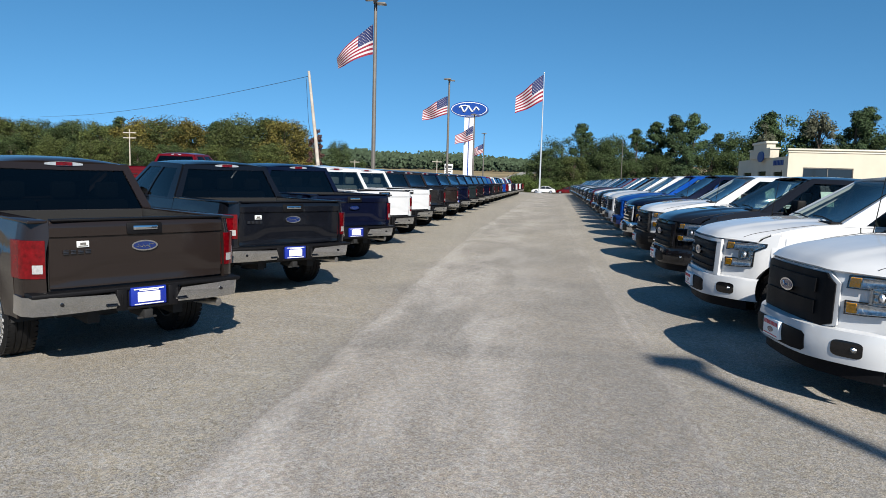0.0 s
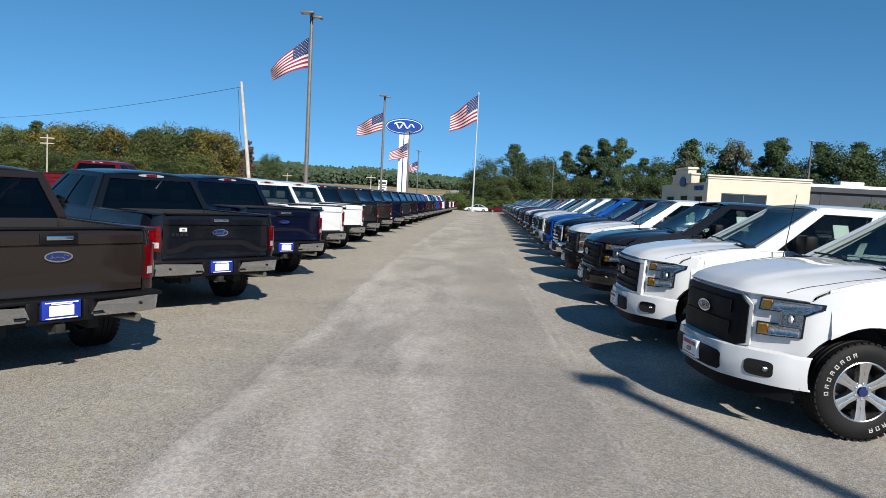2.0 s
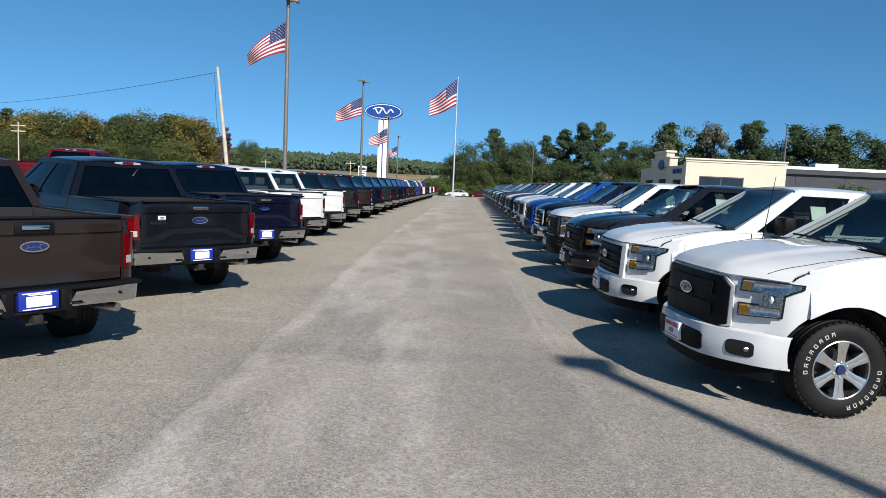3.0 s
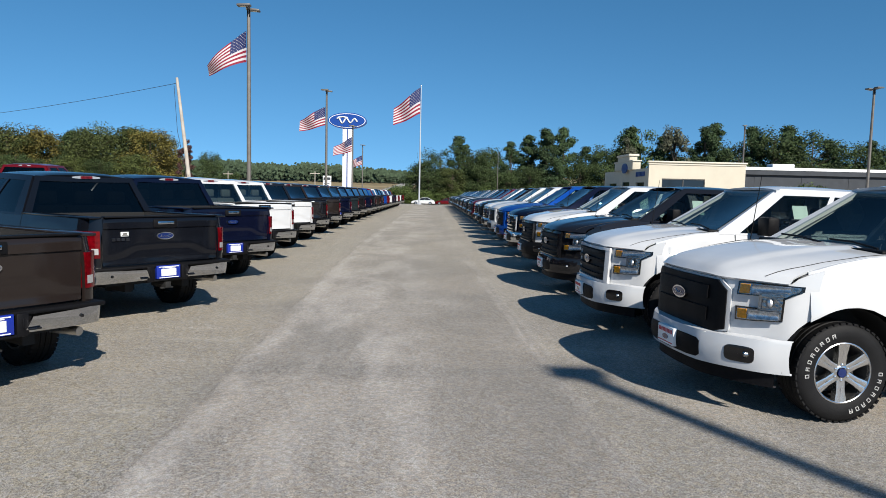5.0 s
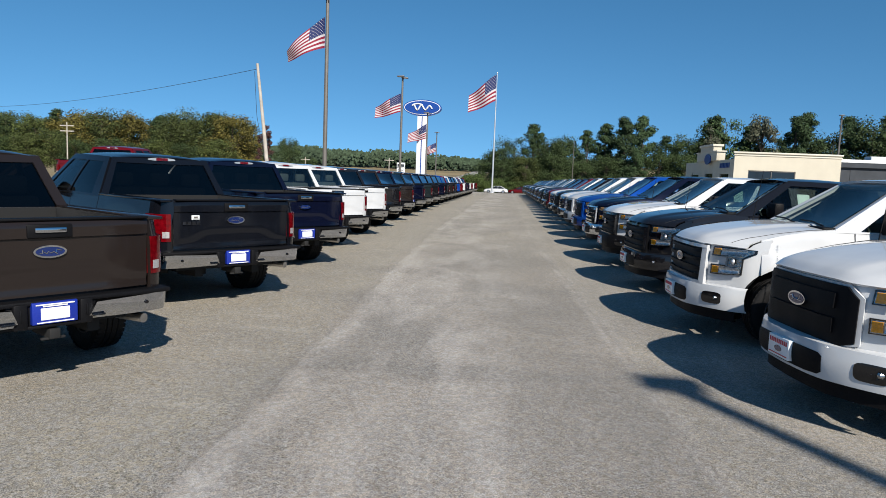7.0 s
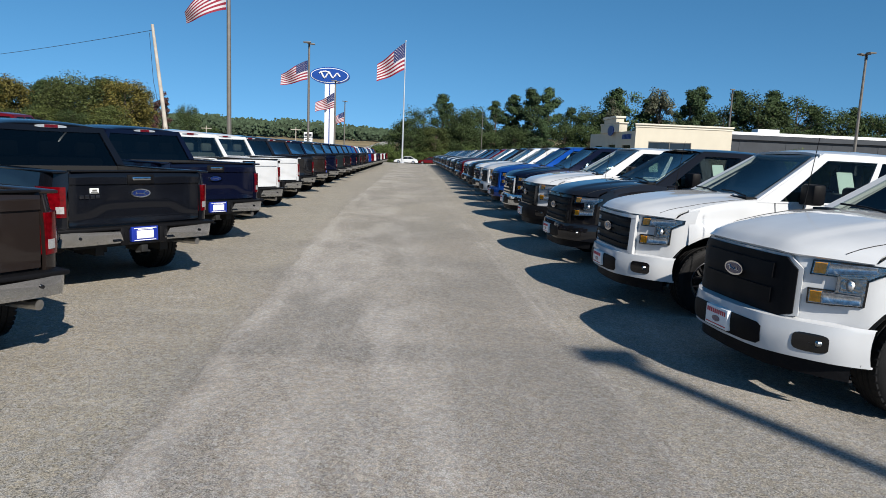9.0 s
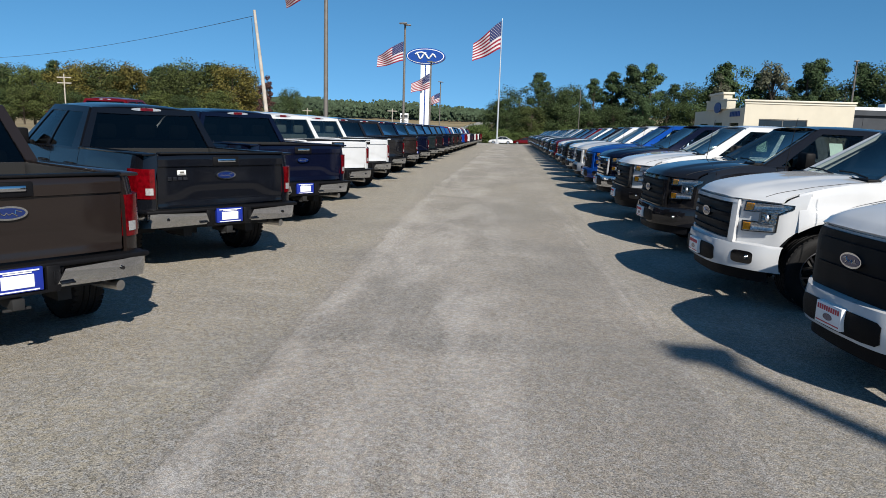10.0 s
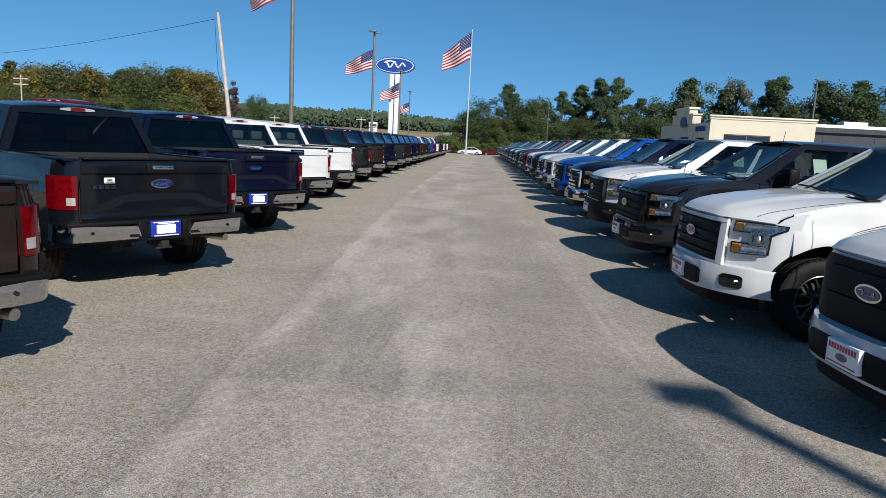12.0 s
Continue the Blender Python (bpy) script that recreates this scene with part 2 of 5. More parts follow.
LEAF = {
    "oak": mat("leaf_oak", (0.039, 0.061, 0.018), 0.75, island=0.55, random_part=0.22, spec=0.3),
    "gold": mat("leaf_gold", (0.097, 0.082, 0.017), 0.75, island=0.5, random_part=0.2, spec=0.3),
    "olive": mat("leaf_olive", (0.059, 0.075, 0.019), 0.75, island=0.5, random_part=0.22, spec=0.3),
    "pine": mat("needles_pine", (0.035, 0.059, 0.023), 0.8, island=0.55, random_part=0.2, spec=0.25),
    "bush": mat("leaf_bush", (0.054, 0.080, 0.019), 0.8, island=0.5, random_part=0.2, spec=0.3),
    "sparse": mat("leaf_sparse", (0.091, 0.096, 0.061), 0.8, island=0.4, random_part=0.1, spec=0.3),
    "russet": mat("leaf_russet", (0.065, 0.030, 0.026), 0.8, island=0.4, spec=0.3),
    # distance haze is mixed into this colour; no real haze in the air
    "far": mat("far_woods", (0.044, 0.064, 0.038), 0.9, island=0.45, spec=0.1),
}


# ---- mesh helpers ----
def lerp(a, b, t):
    return a + (b - a) * t


def interp(x, xs, ys):
    return float(np.interp(x, xs, ys))


def mesh_of(name, bm, smooth=True, angle=40):
    bmesh.ops.recalc_face_normals(bm, faces=bm.faces)
    me = bpy.data.meshes.new(name)
    if smooth:
        for f in bm.faces:
            f.smooth = True
        for e in bm.edges:
            if len(e.link_faces) == 2 and e.calc_face_angle(0) > radians(angle):
                e.smooth = False
    bm.to_mesh(me)
    bm.free()
    return me


def part(name, bm, material, parent=None, label="", smooth=True):
    me = bm if isinstance(bm, bpy.types.Mesh) else mesh_of(name, bm, smooth)
    if not me.materials:
        me.materials.append(material)
    ob = new(name, me)
    if me.materials[0] != material:
        ob.material_slots[0].link = "OBJECT"
        ob.material_slots[0].material = material
    if parent:
        ob.parent = parent
    if label:
        ob["label"] = label
    return ob


def thing(name, m, label, category, group=""):
    ob = new(name)
    ob.empty_display_size = 0.3
    ob.matrix_world = m
    return tagged(ob, label, category, group)


def box(bm, x0, x1, y0, y1, z0, z1, bevel=0.0, m=None):
    vs = bmesh.ops.create_cube(bm, size=1.0)["verts"]
    for v in vs:
        v.co = Vector((lerp(x0, x1, v.co.x + 0.5), lerp(y0, y1, v.co.y + 0.5), lerp(z0, z1, v.co.z + 0.5)))
    if bevel:
        es = {e for v in vs for e in v.link_edges}
        vs = bmesh.ops.bevel(bm, geom=list(es), offset=bevel, segments=2, affect="EDGES", profile=0.5)["verts"] + [v for v in vs if v.is_valid]
    if m:
        bmesh.ops.transform(bm, matrix=m, verts=list({v for v in vs if v.is_valid}))
    return bm


def boxes(rows, bevel=0.0):
    bm = bmesh.new()
    for r in rows:
        box(bm, *r, bevel=bevel)
    return bm


def sheet(bm, f, us, vs):
    g = [[bm.verts.new(f(u, v)) for v in vs] for u in us]
    return [bm.faces.new((g[i][j], g[i + 1][j], g[i + 1][j + 1], g[i][j + 1])) for i in range(len(us) - 1) for j in range(len(vs) - 1)]


def thick(bm, d):
    bmesh.ops.recalc_face_normals(bm, faces=bm.faces)
    bmesh.ops.solidify(bm, geom=list(bm.faces), thickness=d)
    return bm


def lathe(bm, profile, n=32, axis="X", c=(0, 0, 0), close=False):
    """Spin (axial, radius) pairs round an axis."""
    rings = []
    for k in range(n):
        a = 2 * math.pi * k / n
        ring = []
        for h, r in profile:
            p = {"X": (h, r * math.cos(a), r * math.sin(a)), "Y": (r * math.cos(a), h, r * math.sin(a)), "Z": (r * math.cos(a), r * math.sin(a), h)}[axis]
            ring.append(bm.verts.new(Vector(p) + Vector(c)))
        rings.append(ring)
    m = len(profile)
    for k in range(n):
        a, b = rings[k], rings[(k + 1) % n]
        for j in range(m if close else m - 1):
            bm.faces.new((a[j], b[j], b[(j + 1) % m], a[(j + 1) % m]))
    return bm


def tube(bm, pts, radii, n=8):
    """A round bar through points."""
    rings = []
    pts = [Vector(p) for p in pts]
    for i, p in enumerate(pts):
        d = (pts[min(i + 1, len(pts) - 1)] - pts[max(i - 1, 0)]).normalized()
        s = d.orthogonal().normalized()
        if abs(d.z) > 0.7:
            s = (Vector((1, 0, 0)) - d * d.x).normalized()
        t = d.cross(s)
        r = radii[i] if isinstance(radii, (list, tuple)) else radii
        rings.append([bm.verts.new(p + s * (r * math.cos(2 * math.pi * k / n)) + t * (r * math.sin(2 * math.pi * k / n))) for k in range(n)])
    for a, b in zip(rings, rings[1:]):
        for k in range(n):
            bm.faces.new((a[k], a[(k + 1) % n], b[(k + 1) % n], b[k]))
    bm.faces.new(rings[0][::-1])
    bm.faces.new(rings[-1])
    return bm


def oval(bm, cx, cz, rx, rz, y0, y1, n=28):
    """A flat oval disc in the x-z plane between two y."""
    lo = [bm.verts.new((cx + rx * math.cos(2 * math.pi * k / n), y0, cz + rz * math.sin(2 * math.pi * k / n))) for k in range(n)]
    hi = [bm.verts.new((v.co.x, y1, v.co.z)) for v in lo]
    bm.faces.new(lo)
    bm.faces.new(hi[::-1])
    for k in range(n):
        bm.faces.new((lo[k], lo[(k + 1) % n], hi[(k + 1) % n], hi[k]))
    return bm


def steps(a, b, n):
    return [a + (b - a) * i / n for i in range(n + 1)]


# ---- ground ----
def ground_z(x, y):
    if x > 0:
        z = 0.0048 * min(x, 2.4) * min(max(y - 11, 0), 9)
    else:
        z = -0.0015 * max(x, -8) * min(max(y - 6, 0), 9) - 0.0135 * min(-x, 4) * min(max((10 - y) / 4, 0), 1)
    z -= 3.2e-5 * min(max(y, 0), 150) ** 2 + 2.1e-4 * min(max(y - 90, 0), 60) ** 2
    if x < -6.5:
        z += 0.10 * min(-6.5 - x, 4)
    if y > 190:
        z += 15.0 * (1 - math.cos(min((y - 190) / 330, 1) * math.pi)) / 2 + max(y - 520, 0) * 0.004
    return z


def build_ground():
    xs = sorted(set(steps(-1500, -120, 12) + steps(-120, -12, 18) + steps(-12, 12, 24) + steps(12, 120, 18) + steps(120, 1500, 12)))
    ys = sorted(set(steps(-300, -20, 6) + steps(-20, 20, 40) + steps(20, 200, 36) + steps(200, 600, 30) + steps(600, 3000, 8)))
    bm = bmesh.new()
    sheet(bm, lambda u, v: (u, v, ground_z(u, v)), xs, ys)
    me = mesh_of("ground", bm)
    me.materials.append(ASPHALT)
    me.materials.append(DRYGRASS)
    for p in me.polygons:
        c = p.center
        if c.y > 158 or c.y < -60 or abs(c.x) > 90 or (c.x < -42):
            p.material_index = 1
    return tagged(new("ground", me), "pale weathered chip-seal lot running out into dry grass", "ground", kind="structure")


build_ground()

# ---- pickup truck: nose towards +y, rear bumper at y = 0, ground at z = 0 ----
REAR_AXLE, FRONT_AXLE, WHEEL_R = 1.25, 4.86, 0.405
MESHES = {}


def cached(key, build, smooth=True, angle=40):
    if key not in MESHES:
        MESHES[key] = mesh_of(key, build(), smooth, angle)
    return MESHES[key]


NOSE_A = [0, 0.30, 0.45, 0.55, 0.62, 0.70, 0.78, 0.85, 0.90, 0.94, 0.97, 0.99, 1.005]
NOSE_D = [0, 0.012, 0.030, 0.058, 0.105, 0.182, 0.258, 0.330, 0.385, 0.435, 0.485, 0.55, 0.66]


def nose_y(a):
    """How far forward the nose reaches at a distance a from the middle."""
    return 5.765 - sum(interp(abs(a + d), NOSE_A, NOSE_D) for d in (-0.03, 0, 0.03)) / 3


def hood_z(a, y):
    t = (y - 4.42) / (nose_y(a) - 4.42)
    z = interp(t, [0, 0.3, 0.6, 0.82, 0.92, 0.97, 1.0], [1.375, 1.352, 1.300, 1.245, 1.205, 1.175, 1.132])
    dome = 0.024 * interp(a, [0, 0.44, 0.53, 1], [0.85, 1, 0, 0]) * interp(t, [0, 0.3, 0.9, 1.0], [0.8, 1.0, 0.8, 0.3])
    return z + dome - 0.022 * (min(a, 0.95) / 0.95) ** 3


def half_width(y, z):
    w = interp(z, [0.35, 0.5, 0.66, 0.8, 0.95, 1.04, 1.10, 1.2, 1.36], [0.95, 0.985, 1.0, 1.004, 1.012, 1.012, 0.985, 0.972, 0.945])
    if y > 5.1:
        w -= 0.030 * ((y - 5.1) / 0.1) ** 2
    if y < 0.5:
        w -= 0.025 * ((0.5 - y) / 0.4) ** 2
    for a in (REAR_AXLE, FRONT_AXLE):
        r = math.hypot(y - a, z - 0.41)
        w += 0.028 * math.exp(-(((r - 0.56) / 0.07) ** 2))
    return w


def side_bottom(y):
    z = 0.50
    for a in (REAR_AXLE, FRONT_AXLE):
        if abs(y - a) < 0.54:
            z = max(z, 0.41 + math.sqrt(max(0.54 ** 2 - (y - a) ** 2, 0)))
    if y > 5.2:
        z = max(z, 0.655)
    return z


def side_panel(y0, y1, top, n, s):
    """One flank's panel between two stations."""
    def build():
        bm = bmesh.new()
        ys = set(steps(y0, y1, n))
        for a in (REAR_AXLE, FRONT_AXLE):
            ys |= {y for y in [a + 0.54 * math.sin(radians(k)) for k in range(-90, 91, 12)] if y0 < y < y1}
        ys = sorted(ys)

        def f(y, v):
            t = top(y)
            z = lerp(side_bottom(y), t, min(v, 1))
            w = half_width(y, z)
            if v > 0.93:
                w -= 0.008 if v <= 1 else 0.05
            return (s * w, y, z + (0.004 if v > 1 else 0))
        sheet(bm, f, ys, [0, 0.03, 0.12, 0.25, 0.38, 0.5, 0.6, 0.68, 0.76, 0.86, 0.94, 1.0, 1.1])
        return thick(bm, 0.02)
    return build


def hood():
    bm = bmesh.new()

    def f(u, v):
        a = abs(u) * 0.925
        y = lerp(4.42, nose_y(a) + 0.008, v)
        a2 = a * interp(y, [4.1, 5.0, 5.3], [0.99, 1.0, 1.0])
        return (math.copysign(a2, u), y, hood_z(a, y) + 0.004)
    sheet(bm, f, steps(-1, 1, 36), [0, 0.1, 0.2, 0.3, 0.4, 0.5, 0.6, 0.7, 0.78, 0.84, 0.89, 0.93, 0.96, 0.98, 1.0])
    return thick(bm, 0.018)


def front_point(x, z, out=0.0):
    a = abs(x)
    e = 0.012
    slope = (nose_y(a + e) - nose_y(max(a - e, 0))) / (a + e - max(a - e, 0))
    nx, ny = -slope, 1.0
    k = math.hypot(nx, ny)
    lean = 0.03 * max(0, (z - 0.9) / 0.25) ** 2
    return (math.copysign(a + out * nx / k, x) if a > 1e-6 else 0.0, nose_y(a) - lean + out * ny / k, z)


def fascia():
    bm = bmesh.new()
    xs = steps(-1.005, -0.6, 20)[:-1] + steps(-0.6, 0.6, 16) + steps(0.6, 1.005, 20)[1:]

    def f(x, v):
        a = abs(x)
        low = max(0.60, 0.41 + math.sqrt(max(0.545 ** 2 - (nose_y(a) - FRONT_AXLE) ** 2, 0)))
        return front_point(x, lerp(low, hood_z(min(a, 0.92), nose_y(a)) - 0.004, min(v, 1)), -0.012 if v <= 1 else -0.16)
    sheet(bm, f, xs, steps(0, 1, 9) + [1.1])
    return thick(bm, 0.03)


def patch_on_front(outline_cols, out0, out1, flat=0.0):
    """Slabs that follow the curved front: rows of x0, x1, z0, z1 (z may slope as pairs)."""
    bm = bmesh.new()
    for x0, x1, za, zb in outline_cols:
        n = max(2, int(abs(x1 - x0) / 0.025))
        cols = []
        for i in range(n + 1):
            x = lerp(x0, x1, i / n)
            zl, zh = lerp(za[0], zb[0], i / n), lerp(za[1], zb[1], i / n)
            cols.append([bm.verts.new(front_point(x, z, o + flat * (x / 0.6) ** 2)) for z, o in ((zl, out0), (zl, out1), (zh, out1), (zh, out0))])
        for a, b in zip(cols, cols[1:]):
            for k in range(4):
                bm.faces.new((a[k], b[k], b[(k + 1) % 4], a[(k + 1) % 4]))
        bm.faces.new(cols[0])
        bm.faces.new(cols[-1][::-1])
    return bm


def bowl_on_front(x0, x1, za, zb, rim, deep):
    """A trough hollowed between two heights, following the curved front."""
    bm = bmesh.new()

    def f(x, v):
        k = (x - x0) / (x1 - x0)
        return front_point(x, lerp(lerp(za[0], zb[0], k), lerp(za[1], zb[1], k), v), rim - (rim - deep) * math.sin(math.pi * v))
    sheet(bm, f, steps(x0, x1, 8), steps(0, 1, 8))
    return thick(bm, 0.004)


def grille_shell(kind):
    def build():
        if kind == "plain":
            return patch_on_front([(-0.60, -0.52, (0.70, 1.02), (0.668, 1.10)), (-0.52, 0.52, (0.668, 1.10), (0.668, 1.10)), (0.52, 0.60, (0.668, 1.10), (0.70, 1.02))], -0.02, 0.020, 0.012)
        return patch_on_front([(-0.585, 0.585, (0.68, 1.095), (0.68, 1.095))], -0.03, 0.006, 0.02)
    return build


def grille_frame():
    z0, z1, w = 0.665, 1.115, 0.615
    return patch_on_front([(-w, w, (z1 - 0.035, z1), (z1 - 0.035, z1)), (-w, w, (z0, z0 + 0.03), (z0, z0 + 0.03)),
                           (-w, -w + 0.05, (z0, z1), (z0, z1)), (w - 0.05, w, (z0, z1), (z0, z1))], -0.02, 0.036, 0.02)


def grille_bar(z, h, out=0.03):
    return lambda: patch_on_front([(-0.57, 0.57, (z - h / 2, z + h / 2), (z - h / 2, z + h / 2))], -0.005, out, 0.02)


def headlamp(s, kind):
    """A clamp-shaped lamp: an upper arm that runs out to a tip, a stem, and a lower arm, with a body-coloured notch between the arms."""
    def arms(g, o):
        return patch_on_front([(0.655 + g, 0.775 + g, (1.000 + g, 1.104 - g), (1.002 + g, 1.106 - g)), (0.775 + g, 0.905 - g, (0.798 + g, 1.106 - g), (0.812 + g, 1.104 - g)),
                               (0.905 - g, 0.968 - g, (0.985 + g, 1.104 - g), (1.058 + g * 0.5, 1.100 - g)), (0.655 + g, 0.775 + g, (0.792 + g, 0.905 - g), (0.796 + g, 0.905 - g))], *o)

    def build():
        if kind == "bezel":
            bm = arms(0.0, (-0.02, 0.006))
        elif kind == "housing":
            bm = arms(0.009, (0.0, 0.010))
        elif kind == "upper_tube":
            bm = bowl_on_front(0.735, 0.925, (1.016, 1.090), (1.050, 1.092), 0.028, 0.013)
        elif kind == "lower_tube":
            bm = bowl_on_front(0.728, 0.888, (0.812, 0.888), (0.824, 0.886), 0.028, 0.013)
        elif kind == "guide":
            bm = patch_on_front([(0.782, 0.796, (0.900, 1.012), (0.900, 1.014)), (0.796, 0.886, (1.006, 1.014), (1.012, 1.020)), (0.796, 0.880, (0.894, 0.902), (0.896, 0.904))], 0.006, 0.024)
        elif kind == "amber":
            bm = patch_on_front([(0.670, 0.724, (1.016, 1.090), (1.016, 1.091))], 0.0, 0.022)
        elif kind == "amber_low":
            bm = patch_on_front([(0.670, 0.720, (0.812, 0.888), (0.812, 0.888))], 0.0, 0.022)
        elif kind == "projector":
            p = front_point(0.838, 0.955, 0.008)
            bm = lathe(bmesh.new(), [(0.0, 0.040), (0.016, 0.038), (0.013, 0.031), (0.020, 0.022), (0.023, 0.0)], 18, "Y", p)
        else:
            bm = arms(0.006, (0.030, 0.034))
        for v in bm.verts:
            v.co.x *= s
        return bm
    return build


def bumper_y(x):
    return 5.862 - sum(interp(abs(abs(x) + d), [0, 0.30, 0.45, 0.60, 0.72, 0.82, 0.90, 0.95, 0.99], [0, 0.016, 0.042, 0.122, 0.208, 0.290, 0.372, 0.45, 0.57]) for d in (-0.03, 0, 0.03)) / 3


def front_bumper_sheet(x0, x1, z0, z1, out=0.0, bulge=0.02, back=0.10):
    def build():
        bm = bmesh.new()
        n = max(6, int((x1 - x0) / 0.05))

        def f(x, v):
            z = lerp(z0, z1, min(max(v, 0), 1))
            y = bumper_y(x) + out + bulge * math.sin(math.pi * min(max(v, 0), 1))
            if v < 0 or v > 1:
                y -= back * interp(abs(x), [0.8, 0.95], [1.0, 0.1])
            return (x, y, z + (0.012 if v > 1 else 0))
        sheet(bm, f, steps(x0, x1, n), [-1, 0, 0.08, 0.3, 0.5, 0.7, 0.92, 1, 2])
        return thick(bm, 0.015)
    return build


def bumper_patch(cx, cz, hw, hh, out, power=4.5):
    """A rounded panel lying on the front bumper."""
    def build():
        bm = bmesh.new()

        def f(a, r):
            c, q = math.cos(a), math.sin(a)
            k = (abs(c) ** power + abs(q) ** power) ** (-1 / power)
            x, z = cx + hw * r * k * c, cz + hh * r * k * q
            return (x, bumper_y(x) + out + 0.02 * math.sin(math.pi * min(max((z - 0.40) / 0.262, 0), 1)), z)
        sheet(bm, f, [2 * math.pi * k / 32 for k in range(33)], [0.02, 0.3, 0.6, 0.8, 0.92, 1.0])
        bmesh.ops.remove_doubles(bm, verts=bm.verts, dist=1e-5)
        return thick(bm, 0.006)
    return build


def brake_lens(w, h, y0, y1, zc):
    """A bar that thins towards its ends."""
    bm = bmesh.new()
    rings = []
    for x in steps(-w, w, 12):
        hz = h * (1 - 0.6 * (abs(x) / 0.20) ** 2.4) / 2
        z = zc - 0.10 * x * x
        rings.append([bm.verts.new((x, y, zz)) for y, zz in ((y0, z - hz), (y0, z + hz), (y1, z + hz), (y1, z - hz))])
    for a, b in zip(rings, rings[1:]):
        for k in range(4):
            bm.faces.new((a[k], b[k], b[(k + 1) % 4], a[(k + 1) % 4]))
    bm.faces.new(rings[0])
    bm.faces.new(rings[-1][::-1])
    return bm


def hood_gap(s):
    """The dark shut line between hood and fender."""
    def build():
        pts = []
        for t in steps(0, 1, 14):
            a = interp(t, [0, 0.35, 0.8, 1.0], [0.885, 0.885, 0.845, 0.79])
            y = lerp(4.44, nose_y(a) - 0.03, t)
            pts.append((s * a, y, hood_z(a, y) + 0.004))
        return tube(bmesh.new(), pts, 0.0045, 5)
    return build


def tailgate():
    bm = bmesh.new()

    def f(x, z):
        a = abs(x)
        y = 0.13
        if z > 1.225:
            y -= 0.022
        if z > 1.335:
            y += 0.02 * (z - 1.335) / 0.035
        edge = interp(a, [0, 0.40, 0.60, 0.80], [1.005, 1.0, 0.90, 0.87])
        y += 0.010 * min(max((edge - z) / 0.045, 0), 1) * interp(z, [0.79, 0.84], [0.3, 1])
        y += 0.03 * (a / 0.8) ** 4
        return (x, y, z)
    sheet(bm, f, steps(-0.798, 0.798, 26), [0.775, 0.80, 0.83, 0.85, 0.87, 0.89, 0.91, 0.93, 0.95, 0.97, 0.99, 1.01, 1.05, 1.1, 1.15, 1.2, 1.221, 1.228, 1.25, 1.3, 1.335, 1.36, 1.37])
    return thick(bm, 0.05)


def bed_rail():
    rows = [(0.80, 0.955, 0.16, 2.03, 1.345, 1.372), (-0.955, -0.80, 0.16, 2.03, 1.345, 1.372)]
    return boxes(rows, 0.012)


def bed_inner():
    return boxes([(-0.80, -0.78, 0.2, 2.0, 0.75, 1.35), (0.78, 0.80, 0.2, 2.0, 0.75, 1.35), (-0.8, 0.8, 0.2, 2.0, 0.72, 0.75), (-0.8, 0.8, 1.98, 2.0, 0.75, 1.35)])


def tail_lamp(s, kind):
    def build():
        bm = bmesh.new()

        def f(u, z):
            # round the corner: across the back, then along the flank
            x = interp(u, [0, 0.3, 0.55, 0.75, 1], [0.830, 0.890, 0.945, 0.985, 1.012])
            y = interp(u, [0, 0.3, 0.55, 0.75, 1], [0.148, 0.172, 0.212, 0.272, 0.43])
            return (s * (x + 0.004), y - 0.006, z)
        if kind == "red":
            sheet(bm, f, steps(0, 1, 12), [0.872, 0.885, 0.95, 1.05, 1.15, 1.19, 1.20])
            return thick(bm, 0.05)
        sheet(bm, lambda u, z: (f(u, z)[0], f(u, z)[1] - 0.004, z), steps(0.10, 0.44, 5), [0.915, 0.95, 0.990])
        return thick(bm, 0.012)
    return build


def corner_post(s):
    def build():
        bm = bmesh.new()

        def f(u, z):
            x = interp(u, [0, 0.3, 0.55, 0.75, 1], [0.801, 0.866, 0.920, 0.955, 0.975])
            y = interp(u, [0, 0.3, 0.55, 0.75, 1], [0.150, 0.178, 0.222, 0.285, 0.43])
            return (s * (x + interp(z, [0.7, 1.0, 1.1, 1.2, 1.36], [0.025, 0.03, 0.022, 0.0, -0.028])), y, z)
        sheet(bm, f, steps(0, 1, 8), [0.70, 0.8, 0.9, 1.1, 1.21, 1.3, 1.365])
        return thick(bm, 0.03)
    return build


def rear_bumper(s):
    def build():
        bm = bmesh.new()

        def f(u, v):
            x = lerp(0.31, 1.0, u)
            y = 0.02 + 0.03 * u + 0.10 * u ** 5
            if u > 0.93:
                x = 1.0 + 0.005
                y += (u - 0.93) / 0.07 * 0.28
            z = lerp(0.565 - 0.015 * u, 0.700 + 0.02 * u, v)
            x -= 0.06 * (1 - v) * (1 - u) ** 3
            return (s * x, y + 0.035 * (1 - v) - 0.008 * math.sin(math.pi * v), z)
        sheet(bm, f, steps(0, 0.92, 16) + [0.95, 0.98, 1.0], steps(0, 1, 6))
        return thick(bm, 0.02)
    return build


def rear_step():
    bm = bmesh.new()
    box(bm, -0.97, 0.97, 0.06, 0.32, 0.712, 0.752, 0.014)
    box(bm, -0.33, 0.33, 0.085, 0.30, 0.545, 0.715, 0.01)
    for q in (-1, 1):
        box(bm, min(q * 0.19, q * 0.29), max(q * 0.19, q * 0.29), 0.045, 0.12, 0.535, 0.735, 0.014)
        box(bm, min(q * 0.235, q * 0.248), max(q * 0.235, q * 0.248), 0.036, 0.06, 0.60, 0.69, 0.004)
    box(bm, -0.2, 0.2, 0.05, 0.12, 0.535, 0.56, 0.008)
    return bm


